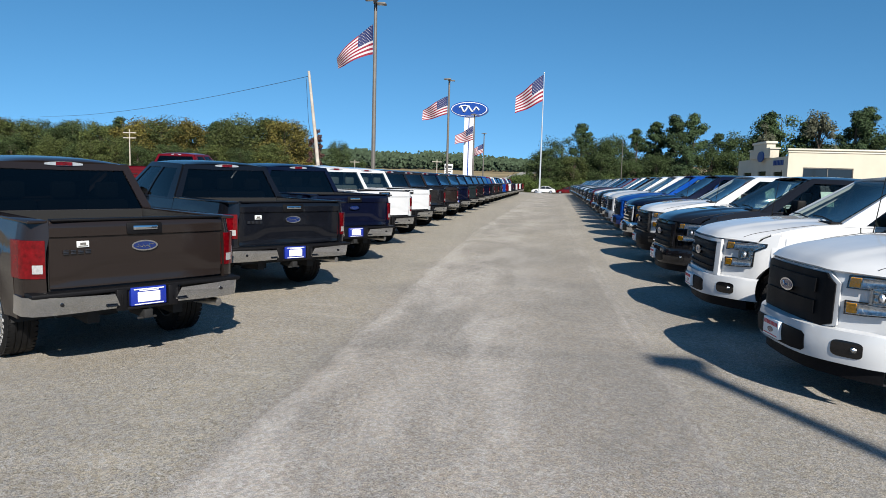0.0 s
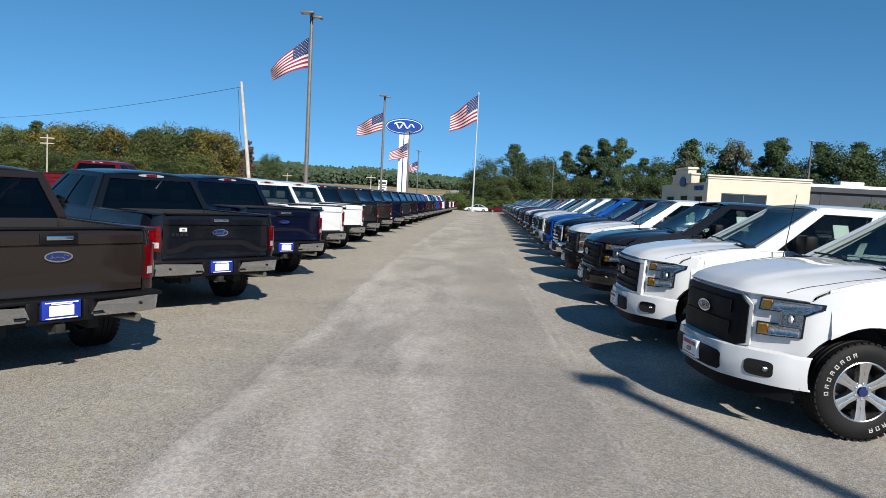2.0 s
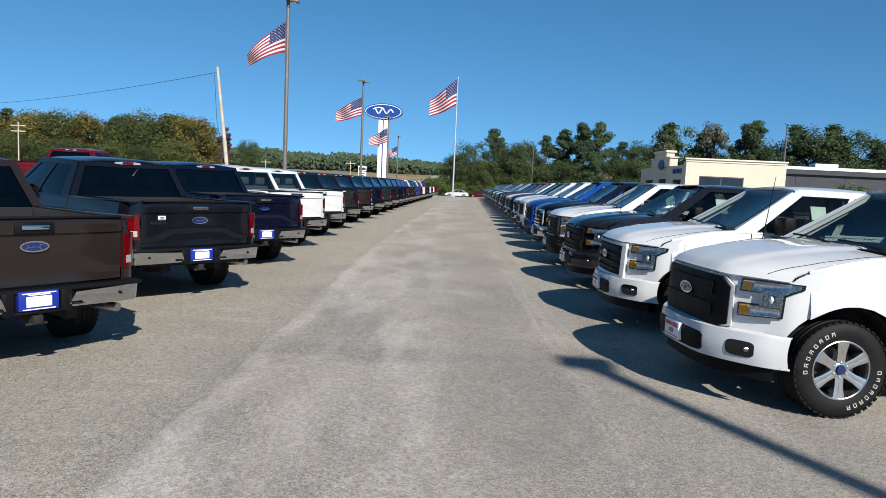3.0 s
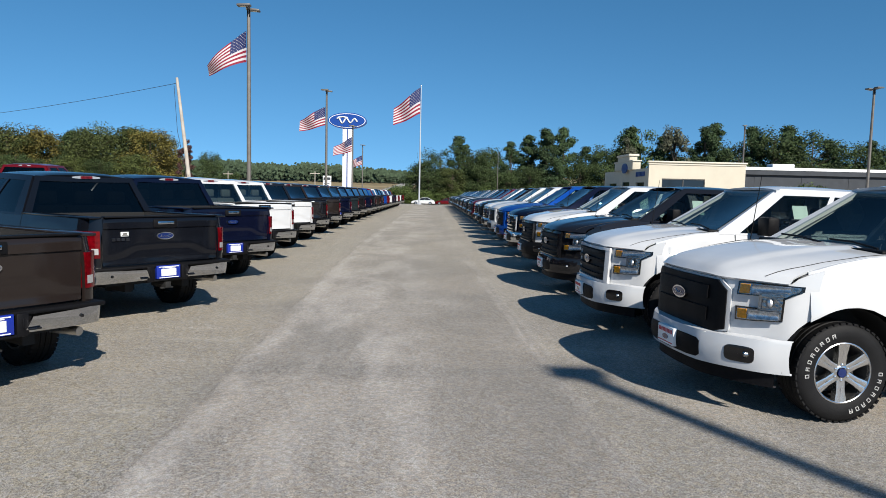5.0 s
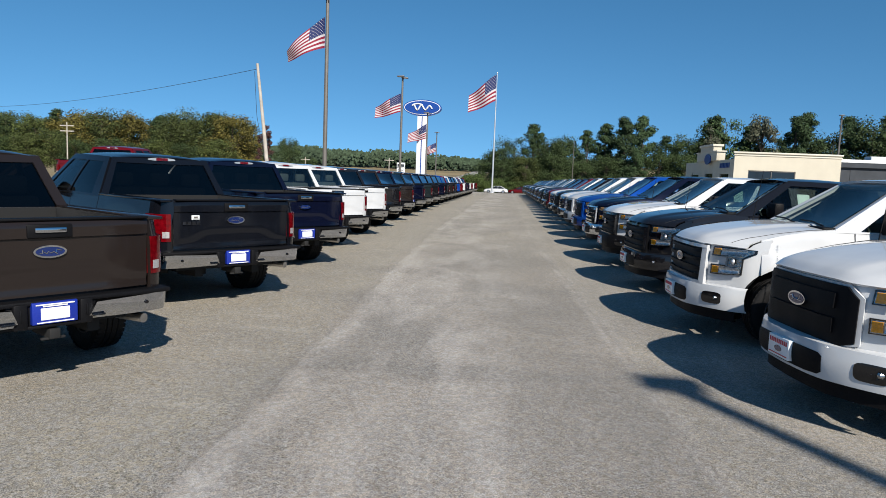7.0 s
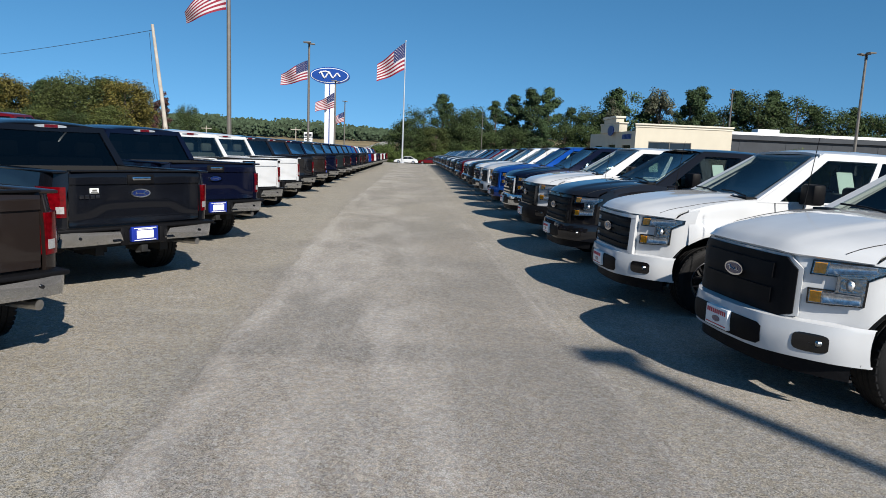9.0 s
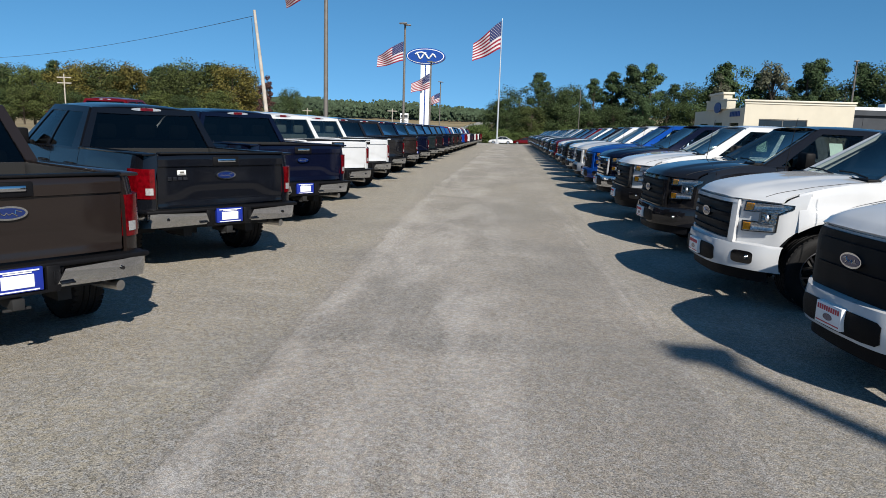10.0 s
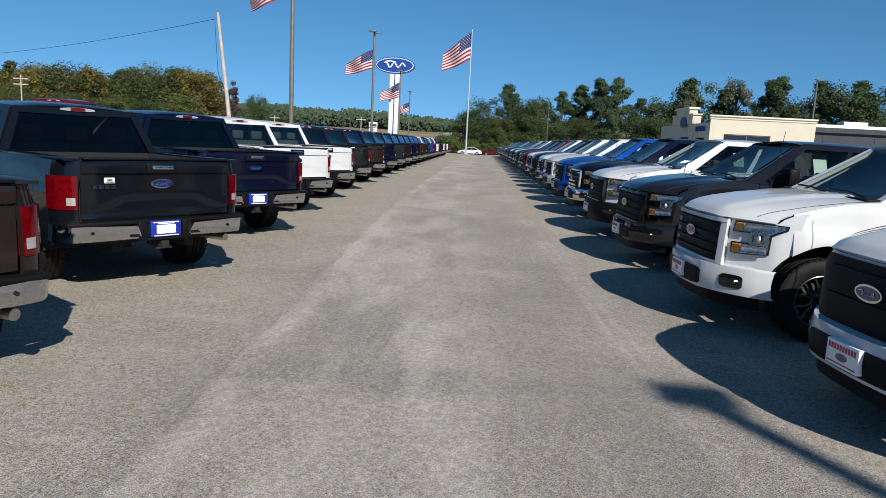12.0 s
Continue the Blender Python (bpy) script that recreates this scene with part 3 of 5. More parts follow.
def step_slot(s):
    """The bright foot slot at a bumper wing's inner end."""
    return lambda: boxes([(s * 0.33 - 0.05, s * 0.33 + 0.05, 0.022, 0.06, 0.585, 0.600)], 0.005)


# greenhouse: curved panels, each a frame with panes in it
ROOF_Z, BELT = 1.90, 1.325


def face(corners, bulge, windows, what, extra=0.0):
    """corners: a (u0,v0), b (u1,v0), c (u1,v1), d (u0,v1). windows: u0,u1,v0,v1. what: 'frame' or a window's number."""
    a, b, c, d = [Vector(p) for p in corners]
    nrm = (b - a).cross(d - a).normalized()

    def f(u, v, push=0.0):
        p = lerp(lerp(a, b, u), lerp(d, c, u), v)
        return p + nrm * (bulge * (4 * u * (1 - u)) * (0.4 + 0.6 * 4 * v * (1 - v)) + push)
    bm = bmesh.new()
    if what == "frame":
        us, vs = {0.0, 1.0}, {0.0, 1.0}
        for w in windows:
            us |= set(steps(w[0], w[1], 6))
            vs |= set(steps(w[2], w[3], 4))
        us, vs = sorted(us), sorted(vs)
        for i in range(len(us) - 1):
            for j in range(len(vs) - 1):
                cu, cv = (us[i] + us[i + 1]) / 2, (vs[j] + vs[j + 1]) / 2
                if not any(w[0] < cu < w[1] and w[2] < cv < w[3] for w in windows):
                    sheet(bm, f, us[i:i + 2], vs[j:j + 2])
        bmesh.ops.remove_doubles(bm, verts=bm.verts, dist=1e-5)
        return thick(bm, 0.035)
    w = windows[what]
    sheet(bm, lambda u, v: f(u, v, -0.012 + extra), steps(w[0] - 0.004, w[1] + 0.004, 8), steps(w[2] - 0.004, w[3] + 0.004, 5))
    return bm


WS = [(-0.90, 4.42, 1.350), (0.90, 4.42, 1.350), (0.68, 3.58, 1.902), (-0.68, 3.58, 1.902)]
BACK = [(0.93, 2.05, BELT), (-0.93, 2.05, BELT), (-0.70, 2.22, 1.862), (0.70, 2.22, 1.862)]


def cab_side(s):
    c = [(0.945, 2.05, BELT), (0.945, 4.42, 1.332), (0.705, 3.55, 1.908), (0.72, 2.22, 1.872)]
    if s > 0:
        return c
    return [(-x, y, z) for x, y, z in (c[1], c[0], c[3], c[2])]


def side_windows(s):
    w = [(0.10, 0.46, 0.05, 0.86), (0.50, 0.90, 0.03, 0.86)]
    return w if s > 0 else [(1 - b, 1 - a, c, d) for a, b, c, d in w]


def roof():
    bm = bmesh.new()

    def f(x, y):
        u = x / 0.715
        e = min((y - 2.19) / 0.12, (3.62 - y) / 0.2, 1)
        return (x, y, interp(y, [2.19, 2.9], [1.858, 1.892]) + 0.06 * (1 - abs(u) ** 3) * (0.55 + 0.45 * e))
    sheet(bm, f, steps(-0.715, 0.715, 16), [2.19, 2.22, 2.26, 2.36, 2.6, 2.9, 3.25, 3.45, 3.55, 3.61])
    return thick(bm, 0.03)


def tyre():
    prof = [(-0.125, 0.245), (-0.138, 0.28), (-0.142, 0.33), (-0.132, 0.375), (-0.112, 0.398), (-0.10, 0.405), (-0.062, 0.405), (-0.056, 0.396), (-0.048, 0.396), (-0.042, 0.405),
            (-0.006, 0.405), (0.0, 0.396), (0.006, 0.405), (0.042, 0.405), (0.048, 0.396), (0.056, 0.396), (0.062, 0.405), (0.10, 0.405), (0.112, 0.398), (0.132, 0.375), (0.142, 0.33), (0.138, 0.28), (0.125, 0.245)]
    return lathe(bmesh.new(), prof, 48)


def tread():
    bm = bmesh.new()
    for k in range(44):
        for x0, x1, o in ((-0.128, -0.066, 0), (-0.04, -0.008, 0.5), (0.008, 0.04, 0), (0.066, 0.128, 0.5)):
            a = 2 * math.pi * (k + o) / 44
            r0 = 0.392 if abs(x0 + x1) > 0.1 else 0.40
            box(bm, x0, x1, -0.019, 0.019, r0, 0.4055, m=Matrix.Rotation(a, 4, "X"))
    return bm


def tyre_letters():
    """Raised white blocks round the outer side wall in two arcs."""
    bm = bmesh.new()
    for start, n in ((20, 8), (195, 8)):
        for k in range(n):
            a = radians(start + k * 10.5)
            for y0, y1, r0, r1 in ((-0.014, -0.009, 0.300, 0.334), (0.009, 0.014, 0.300, 0.334), (-0.009, 0.009, 0.329, 0.334), (-0.009, 0.009, 0.300 if k % 2 else 0.315, 0.304 if k % 2 else 0.319)):
                box(bm, 0.136, 0.1438, y0, y1, r0, r1, m=Matrix.Rotation(a, 4, "X"))
    return bm


def rim(kind):
    def build():
        bm = bmesh.new()
        lathe(bm, [(0.110, 0.250), (0.128, 0.249), (0.131, 0.242), (0.126, 0.235), (0.100, 0.230)], 36)
        n = 6
        for k in range(n):
            a = 2 * math.pi * k / n
            if kind == "six":
                for off in (-0.017, 0.017):
                    vs = []
                    for r, w, x0, x1 in ((0.04, 0.028, 0.055, 0.108), (0.14, 0.0225, 0.065, 0.114), (0.236, 0.036, 0.085, 0.124)):
                        o = off * (0.75 + r * 2.6)
                        vs.append([bm.verts.new(Matrix.Rotation(a, 4, "X") @ Vector((x, o + w * q, r))) for x, q in ((x0, -1), (x1, -0.75), (x1 + 0.004, 0), (x1, 0.75), (x0, 1))])
                    for p, q in zip(vs, vs[1:]):
                        for j in range(5):
                            bm.faces.new((p[j], p[(j + 1) % 5], q[(j + 1) % 5], q[j]))
            else:
                for off in (-1, 1):
                    vs = []
                    for r, o, w, x1 in ((0.04, 0.01, 0.02, 0.10), (0.13, 0.022, 0.012, 0.11), (0.236, 0.075, 0.014, 0.12)):
                        vs.append([bm.verts.new(Matrix.Rotation(a, 4, "X") @ Vector((x, off * o + w * q, r))) for x, q in ((0.06, -1), (x1, -0.8), (x1, 0.8), (0.06, 1))])
                    for p, q in zip(vs, vs[1:]):
                        for j in range(4):
                            bm.faces.new((p[j], p[(j + 1) % 4], q[(j + 1) % 4], q[j]))
        lathe(bm, [(0.05, 0.085), (0.10, 0.080), (0.112, 0.06), (0.115, 0.045)], 24)
        for k in range(6):
            a = 2 * math.pi * (k + 0.5) / 6
            lathe(bm, [(0.09, 0.012), (0.118, 0.011), (0.122, 0.0)], 6, c=(0, 0.063 * math.cos(a), 0.063 * math.sin(a)))
        return bm
    return build


def rim_barrel():
    return lathe(bmesh.new(), [(0.100, 0.2305), (0.02, 0.223), (-0.12, 0.222), (-0.12, 0.245)], 30)


def brake_disc():
    return lathe(bmesh.new(), [(0.02, 0.0), (0.02, 0.175), (0.0, 0.175), (0.0, 0.0)], 28)


def hub_cap():
    return lathe(bmesh.new(), [(0.112, 0.037), (0.124, 0.035), (0.127, 0.0)], 20)


def mirror(s):
    bm = bmesh.new()
    box(bm, 0.98, 1.22, 3.88, 4.03, 1.33, 1.56, 0.035)
    box(bm, 0.90, 1.0, 3.94, 4.00, 1.33, 1.39, 0.012)
    for v in bm.verts:
        v.co.x *= s
        v.co.y -= abs(v.co.x) * 0.06
    return bm


def seat_mesh():
    bm = bmesh.new()
    for x, w in ((0.0, 0.25),):
        box(bm, x - w, x + w, 0.0, 0.5, 0.72, 0.90, 0.05)
        box(bm, x - w, x + w, -0.16, 0.0, 0.85, 1.45, 0.05)
        box(bm, x - 0.13, x + 0.13, -0.17, -0.06, 1.47, 1.66, 0.04)
    return bm


def dash():
    bm = bmesh.new()
    box(bm, -0.82, 0.82, 4.0, 4.40, 0.9, 1.32, 0.05)
    lathe(bm, [(-0.012, 0.175), (0.012, 0.175), (0.012, 0.195), (-0.012, 0.195)], 20, "Y", (-0.42, 3.86, 1.22), close=True)
    return bm


def wiper(x0, x1):
    return lambda: tube(bmesh.new(), [(x0, 4.47, 1.392), (lerp(x0, x1, 0.5), 4.44, 1.424), (x1, 4.42, 1.428)], 0.010, 5)


def under():
    rows = [(-0.88, 0.88, 2.06, 4.26, 0.55, 1.22), (-0.58, 0.58, 4.26, 5.5, 0.55, 1.05), (-0.72, 0.72, 0.25, 1.9, 0.50, 0.74), (-0.45, -0.35, 0.3, 5.6, 0.40, 0.55), (0.35, 0.45, 0.3, 5.6, 0.40, 0.55),
            (-0.75, 0.75, 1.22, 1.32, 0.36, 0.46), (-0.75, 0.75, 4.88, 4.98, 0.36, 0.46), (-0.6, 0.6, 5.3, 5.66, 0.50, 0.85), (-0.16, 0.16, 1.18, 1.38, 0.28, 0.52)]
    bm = boxes(rows)
    return bm


def under_well(a, s):
    """Dark liner over a wheel."""
    bm = bmesh.new()
    sheet(bm, lambda x, k: (s * x, a + 0.53 * math.cos(k), 0.41 + 0.53 * math.sin(k)), [0.60, 0.96], [math.pi * j / 12 for j in range(13)])
    sheet(bm, lambda x, k: (s * 0.60, a + x * math.cos(k), 0.41 + x * math.sin(k)), [0.0, 0.53], [math.pi * j / 12 for j in range(13)])
    return bm


def badge_script(cx, cz, w, h, y, sgn):
    """A plain looping stroke across an oval badge."""
    bm = bmesh.new()
    pts = [(-0.40, 0.10), (-0.22, 0.22), (-0.20, -0.05), (-0.26, -0.24), (-0.10, 0.02), (0.0, -0.12), (0.08, 0.05), (0.14, -0.14), (0.24, -0.02), (0.30, 0.20), (0.29, -0.14), (0.40, -0.08)]
    tube(bm, [(cx + px * w, y, cz + pz * h) for px, pz in pts], 0.0038, 5)
    return bm


def rear_plate_print():
    return boxes([(-0.14, 0.14, 0.030, 0.036, 0.716, 0.725), (-0.09, 0.09, 0.030, 0.036, 0.703, 0.711), (-0.135, 0.135, 0.030, 0.036, 0.577, 0.585)])


def tyre_plain():
    return lathe(bmesh.new(), [(-0.125, 0.245), (-0.142, 0.33), (-0.112, 0.398), (0.112, 0.398), (0.142, 0.33), (0.125, 0.245)], 24)


def place_wheel(root, x, y, s, style, m_rim, far=False):
    w = new("wheel")
    w.parent = root
    w.matrix_local = pose(x, y, WHEEL_R + 0.004, 0, 0, 0 if s > 0 else 180)
    if far:
        part("tyre", cached("tyre_plain", tyre_plain), RUBBER, w, "black tyre")
    else:
        part("tyre", cached("tyre", tyre), RUBBER, w, "black all-terrain tyre")
        part("tread", cached("tread", tread, False), RUBBER, w)
    part("rim", cached("rim_" + style, rim(style)), m_rim, w)
    part("rim_barrel", cached("rim_barrel", rim_barrel), BARREL, w)
    part("hub_cap", cached("hub_cap", hub_cap), OVALBLUE if m_rim is ALLOY else TRIM, w)
    if far:
        return
    part("brake_disc", cached("brake_disc", brake_disc), BARREL, w)
    if style == "six":
        tagged(part("tyre_lettering", cached("tyre_letters", tyre_letters, False), LETTER, w, "raised white side-wall lettering"), kind="stuff")


def truck(m, body, label, front="bars", rear="chrome", group="", plate=True, front_plate=True, clear_back=False, sticker=False, wheel="six", far=False, paper=False):
    root = thing("pickup_truck", m, label, "pickup truck", group)
    P = lambda name, key, build, material, lab="", par=None, smooth=True: part(name, cached(key, build, smooth), material, par or root, lab)
    rail = lambda y: 1.355
    for s in (1, -1):
        P("bed_side", f"bed_side{s}", side_panel(0.425, 2.02, rail, 10, s), body)
        for name, y0, y1, topf in (("rear_door", 2.04, 3.04, lambda y: 1.335), ("front_door", 3.055, 4.21, lambda y: 1.335)):
            dr = P(name, f"{name}{s}", side_panel(y0, y1, topf, 8, s), body)
            P("door_handle", f"handle_{name}{s}", lambda: boxes([(s * 1.0 - 0.025, s * 1.0 + 0.025, y0 + 0.12, y0 + 0.34, 1.13, 1.165)], 0.01), TRIM if front != "chrome" else CHROME, "", dr)
        P("front_fender", f"front_fender{s}", side_panel(4.225, 5.20, lambda y: hood_z(0.925, max(y, 4.42)), 8, s), body)
    P("hood", "hood", hood, body)
    P("front_panel", "fascia", fascia, body)
    P("roof", "roof", roof, body)
    f_ws = [(0.07, 0.93, 0.05, 0.94)]
    P("windscreen_frame", "ws_frame", lambda: face(WS, 0.05, f_ws, "frame"), body)
    ws = P("windscreen", "ws_glass", lambda: face(WS, 0.05, f_ws, 0), GLASS, "tinted curved windscreen")
    ws.visible_shadow = False
    f_bk = [(0.055, 0.945, 0.03, 0.87)]
    P("rear_window_frame", "bk_frame", lambda: face(BACK, 0.03, f_bk, "frame"), body)
    P("rear_window", "bk_glass", lambda: face(BACK, 0.03, f_bk, 0), GLASS if clear_back else TINT, "clear rear glass" if clear_back else "dark privacy glass")
    for s in (1, -1):
        P("cab_pillar_frame", f"side_frame{s}", lambda: face(cab_side(s), 0.03, side_windows(s), "frame"), body)
        for k in (0, 1):
            P("side_window", f"side_glass{s}{k}", lambda: face(cab_side(s), 0.03, side_windows(s), k), GLASS if k == 1 else TINT)
        mi = P("mirror", f"mirror{s}", lambda: mirror(s), TRIM if front != "chrome" else body, "black door mirror")
        P("tail_lamp", f"tail_red{s}", tail_lamp(s, "red"), REDLENS, "red tail lamp")
        P("reversing_lamp", f"tail_clear{s}", tail_lamp(s, "clear"), CLEARLENS, "clear reversing lens")
        P("bed_corner", f"corner{s}", corner_post(s), body)
        P("rear_bumper_end", f"rear_bumper{s}", rear_bumper(s), CHROME if rear == "chrome" else body, "chrome bumper end" if rear == "chrome" else "")
        if not far:
            P("parking_sensor", f"sensor{s}", lambda: lathe(bmesh.new(), [(0.02, 0.016), (-0.004, 0.015), (-0.005, 0.0)], 10, "Y", (s * 0.74, 0.045, 0.645)), GLOSSBLACK, "round black sensor")
        hl = P("headlight", f"hl_bezel{s}", headlamp(s, "bezel"), GLOSSBLACK, "clamp-shaped headlight with amber markers")
        P("housing", f"hl_ref{s}", headlamp(s, "housing"), HOUSING, "", hl)
        P("reflector", f"hl_tube_up{s}", headlamp(s, "upper_tube"), REFLECT, "bright reflector tube", hl)
        P("reflector", f"hl_tube_low{s}", headlamp(s, "lower_tube"), REFLECT, "bright reflector tube", hl)
        P("amber_marker", f"hl_amb{s}", headlamp(s, "amber"), AMBER, "amber marker lens", hl)
        P("amber_marker", f"hl_amb_low{s}", headlamp(s, "amber_low"), AMBER, "amber marker lens", hl)
        P("projector", f"hl_proj{s}", headlamp(s, "projector"), REFLECT, "round projector in a bright ring", hl)
        P("light_guide", f"hl_guide{s}", headlamp(s, "guide"), CLEARLENS, "", hl)
        P("lens", f"hl_lens{s}", headlamp(s, "lens"), LENSGLASS, "clear lens", hl)
        P("fog_lamp_recess", f"fog{s}", bumper_patch(s * 0.762, 0.528, 0.092, 0.066, 0.007, 4.5), GLOSSBLACK, "black fog lamp recess")
        P("fog_lamp", f"foglens{s}", lambda: lathe(bmesh.new(), [(-0.03, 0.030), (0.004, 0.028), (0.0, 0.022), (0.005, 0.012), (0.006, 0.0)], 18, "Y", (s * 0.795, bumper_y(0.795) + 0.026, 0.53)), HOUSING)
    P("tailgate", "tailgate", tailgate, body)
    P("tailgate_cap", "tg_cap", lambda: boxes([(-0.79, 0.79, 0.10, 0.20, 1.362, 1.382)], 0.008), TRIM)
    h = P("handle_recess", "tg_recess", lambda: boxes([(-0.165, 0.165, 0.095, 0.13, 1.228, 1.335)], 0.012), TRIM, "black handle surround")
    P("tailgate_handle", "tg_handle", lambda: boxes([(-0.115, 0.115, 0.078, 0.11, 1.268, 1.312)], 0.010), CHROME if rear == "chrome" else TRIM, "chrome tailgate handle", h)
    b = P("tailgate_badge", "tg_badge_rim", lambda: oval(bmesh.new(), 0, 1.12, 0.122, 0.050, 0.107, 0.14), CHROME, "blue oval badge with a bright rim")
    P("badge_field", "tg_badge_blue", lambda: oval(bmesh.new(), 0, 1.12, 0.106, 0.037, 0.104, 0.13), OVALBLUE, "", b)
    P("badge_script", "tg_badge_script", lambda: badge_script(0, 1.12, -0.2, 0.085, 0.101, 1), CHROME, "", b)
    P("model_lettering", "tg_model", lambda: boxes([(x - 0.022, x + 0.022, 0.120, 0.135, z - 0.005, z + 0.005) for x in (-0.675, -0.615, -0.555, -0.495) for z in (1.078, 1.091, 1.104)], 0.002), DARKALLOY)
    if sticker:
        P("dealer_sticker", "tg_sticker", lambda: boxes([(-0.585, -0.485, 0.122, 0.135, 1.13, 1.185)], 0.002), STICKER, "small white sticker")
        P("sticker_print", "tg_sticker_print", lambda: boxes([(-0.575, -0.495, 0.118, 0.1215, 1.138, 1.146), (-0.56, -0.51, 0.118, 0.1215, 1.152, 1.172)]), BRONZE)
    P("rear_step", "rear_step", rear_step, TRIM, "black step pad")
    for s in () if far else (1, -1):
        P("step_slot", f"step_slot{s}", step_slot(s), GLOSSBLACK)
    P("bed_rail_cap", "bed_rail", bed_rail, body)
    P("bed_liner", "bed_inner", bed_inner, UNDER)
    if plate:
        pl = P("number_plate", "plate_blue", lambda: boxes([(-0.165, 0.165, 0.036, 0.085, 0.568, 0.738)], 0.004), PLATEBLUE, "blue dealer plate with a white centre")
        P("plate_centre", "plate_white", lambda: boxes([(-0.105, 0.105, 0.031, 0.04, 0.600, 0.693)], 0.003), PLATEWHITE, "blank white plate centre", pl)
        P("plate_print", "plate_print", rear_plate_print, PLATEWHITE, "white print", pl, False)["kind"] = "stuff"
    P("exhaust_pipe", "exhaust", lambda: tube(bmesh.new(), [(0.62, 0.9, 0.50), (0.66, 0.35, 0.50), (0.74, 0.10, 0.495)], 0.042, 14), STEEL, "steel exhaust tip")
    P("tow_hitch", "hitch", lambda: boxes([(-0.04, 0.04, 0.05, 0.4, 0.44, 0.52), (-0.09, 0.09, 0.08, 0.11, 0.43, 0.45)], 0.006), UNDER)
    bl = P("brake_light", "brake_housing", lambda: brake_lens(0.20, 0.044, 2.178, 2.24, 1.862), CLEARLENS, "high red and clear brake light")
    P("brake_lens", "brake_red", lambda: brake_lens(0.085, 0.040, 2.170, 2.22, 1.862), REDLENS, "", bl)
    # nose
    if front == "plain":
        P("grille", "grille_plain", grille_shell("plain"), TRIM, "plain black grille")
        P("grille_edge", "grille_edge", lambda: patch_on_front([(-0.625, -0.53, (0.69, 1.03), (0.655, 1.118)), (-0.53, 0.53, (0.655, 1.118), (0.655, 1.118)), (0.53, 0.625, (0.655, 1.118), (0.69, 1.03))], -0.02, 0.005, 0.012), body)
        for k, z in enumerate((0.80, 0.985)):
            P("grille_bar", f"grille_band{k}", lambda: patch_on_front([(-0.44, 0.44, (z - 0.055, z + 0.055), (z - 0.055, z + 0.055))], 0.0, 0.029, 0.012), TRIM)
    else:
        P("grille", "grille_back", grille_shell("bars"), UNDER, "dark grille opening")
        P("grille_frame", "grille_frame", grille_frame, CHROME if front == "chrome" else (body if front == "body" else GLOSSBLACK))
        for k, z in enumerate((0.745, 0.835, 0.94, 1.04)):
            P("grille_bar", f"grille_bar{k}", grille_bar(z, 0.036), CHROME if front == "chrome" else TRIM)
    b = P("grille_badge", "gr_badge_rim", lambda: oval(bmesh.new(), 0, 0.925, 0.125, 0.055, 5.72, 5.800), CHROME, "blue oval badge with a bright rim")
    P("badge_field", "gr_badge_blue", lambda: oval(bmesh.new(), 0, 0.925, 0.108, 0.041, 5.72, 5.803), OVALBLUE, "", b)
    P("badge_script", "gr_badge_script", lambda: badge_script(0, 0.925, -0.2, 0.09, 5.805, -1), CHROME, "", b)
    mb = {"plain": body, "body": body, "chrome": CHROME, "black": body, "bars": TRIM}[front]
    P("front_bumper", "front_bumper", front_bumper_sheet(-0.985, 0.985, 0.40, 0.662, 0, 0.02, 0.12), mb)
    P("lower_intake", "intake", bumper_patch(0.0, 0.512, 0.47, 0.088, 0.007, 9.0), TRIM, "black lower intake")
    for s in (1, -1):
        P("hood_gap", f"hood_gap{s}", hood_gap(s), UNDER)
    P("air_dam", "air_dam", front_bumper_sheet(-0.90, 0.90, 0.28, 0.40, -0.07, 0.0, 0.06), TRIM, "black air dam")
    if front_plate:
        pl = P("front_plate", "fplate", lambda: boxes([(-0.155, 0.155, 5.86, 5.908, 0.445, 0.605)], 0.004), PLATEWHITE, "white dealer plate with red print")
        P("plate_print", "fplate_print", lambda: boxes([(-0.13 + k * 0.0275, -0.113 + k * 0.0275, 5.907, 5.911, 0.55, 0.585) for k in range(10)] + [(-0.14, 0.14, 5.907, 5.910, 0.462, 0.470)]), PLATERED, "red print bars", pl, False)["kind"] = "stuff"
        P("plate_oval", "fplate_oval", lambda: oval(bmesh.new(), 0, 0.51, 0.055, 0.024, 5.906, 5.911), OVALBLUE, "", pl)
    P("cowl", "cowl", lambda: boxes([(-0.86, 0.86, 4.38, 4.52, 1.345, 1.380)], 0.01), TRIM)
    P("wiper", "wiper_a", wiper(-0.75, -0.1), TRIM)
    P("wiper", "wiper_b", wiper(-0.05, 0.62), TRIM)
    P("chassis", "under", under, UNDER, "dark underside")
    for a in (REAR_AXLE, FRONT_AXLE):
        for s in (1, -1):
            P("wheel_liner", f"liner{a}{s}", lambda: under_well(a, s), UNDER)
    P("dashboard", "dash", dash, DASH)
    if paper:
        def sheet_of_paper(y0, y1, z0, z1):
            bm = bmesh.new()
            sheet(bm, lambda y, z: (-0.945 + 0.245 * (z - 1.30) / 0.6 + 0.004, y, z), [y0, y1], [z0, z1])
            return thick(bm, 0.002)
        P("price_sheet", "price_sheet", lambda: sheet_of_paper(3.24, 3.43, 1.46, 1.70), STICKER, "white price sheet inside the door window")
    for x, y in () if far else ((-0.43, 3.25), (0.43, 3.25), (-0.5, 2.42), (0.02, 2.42), (0.5, 2.42)):
        st = P("seat", "seat", seat_mesh, SEATCLOTH)
        st.location = (x, y, 0)
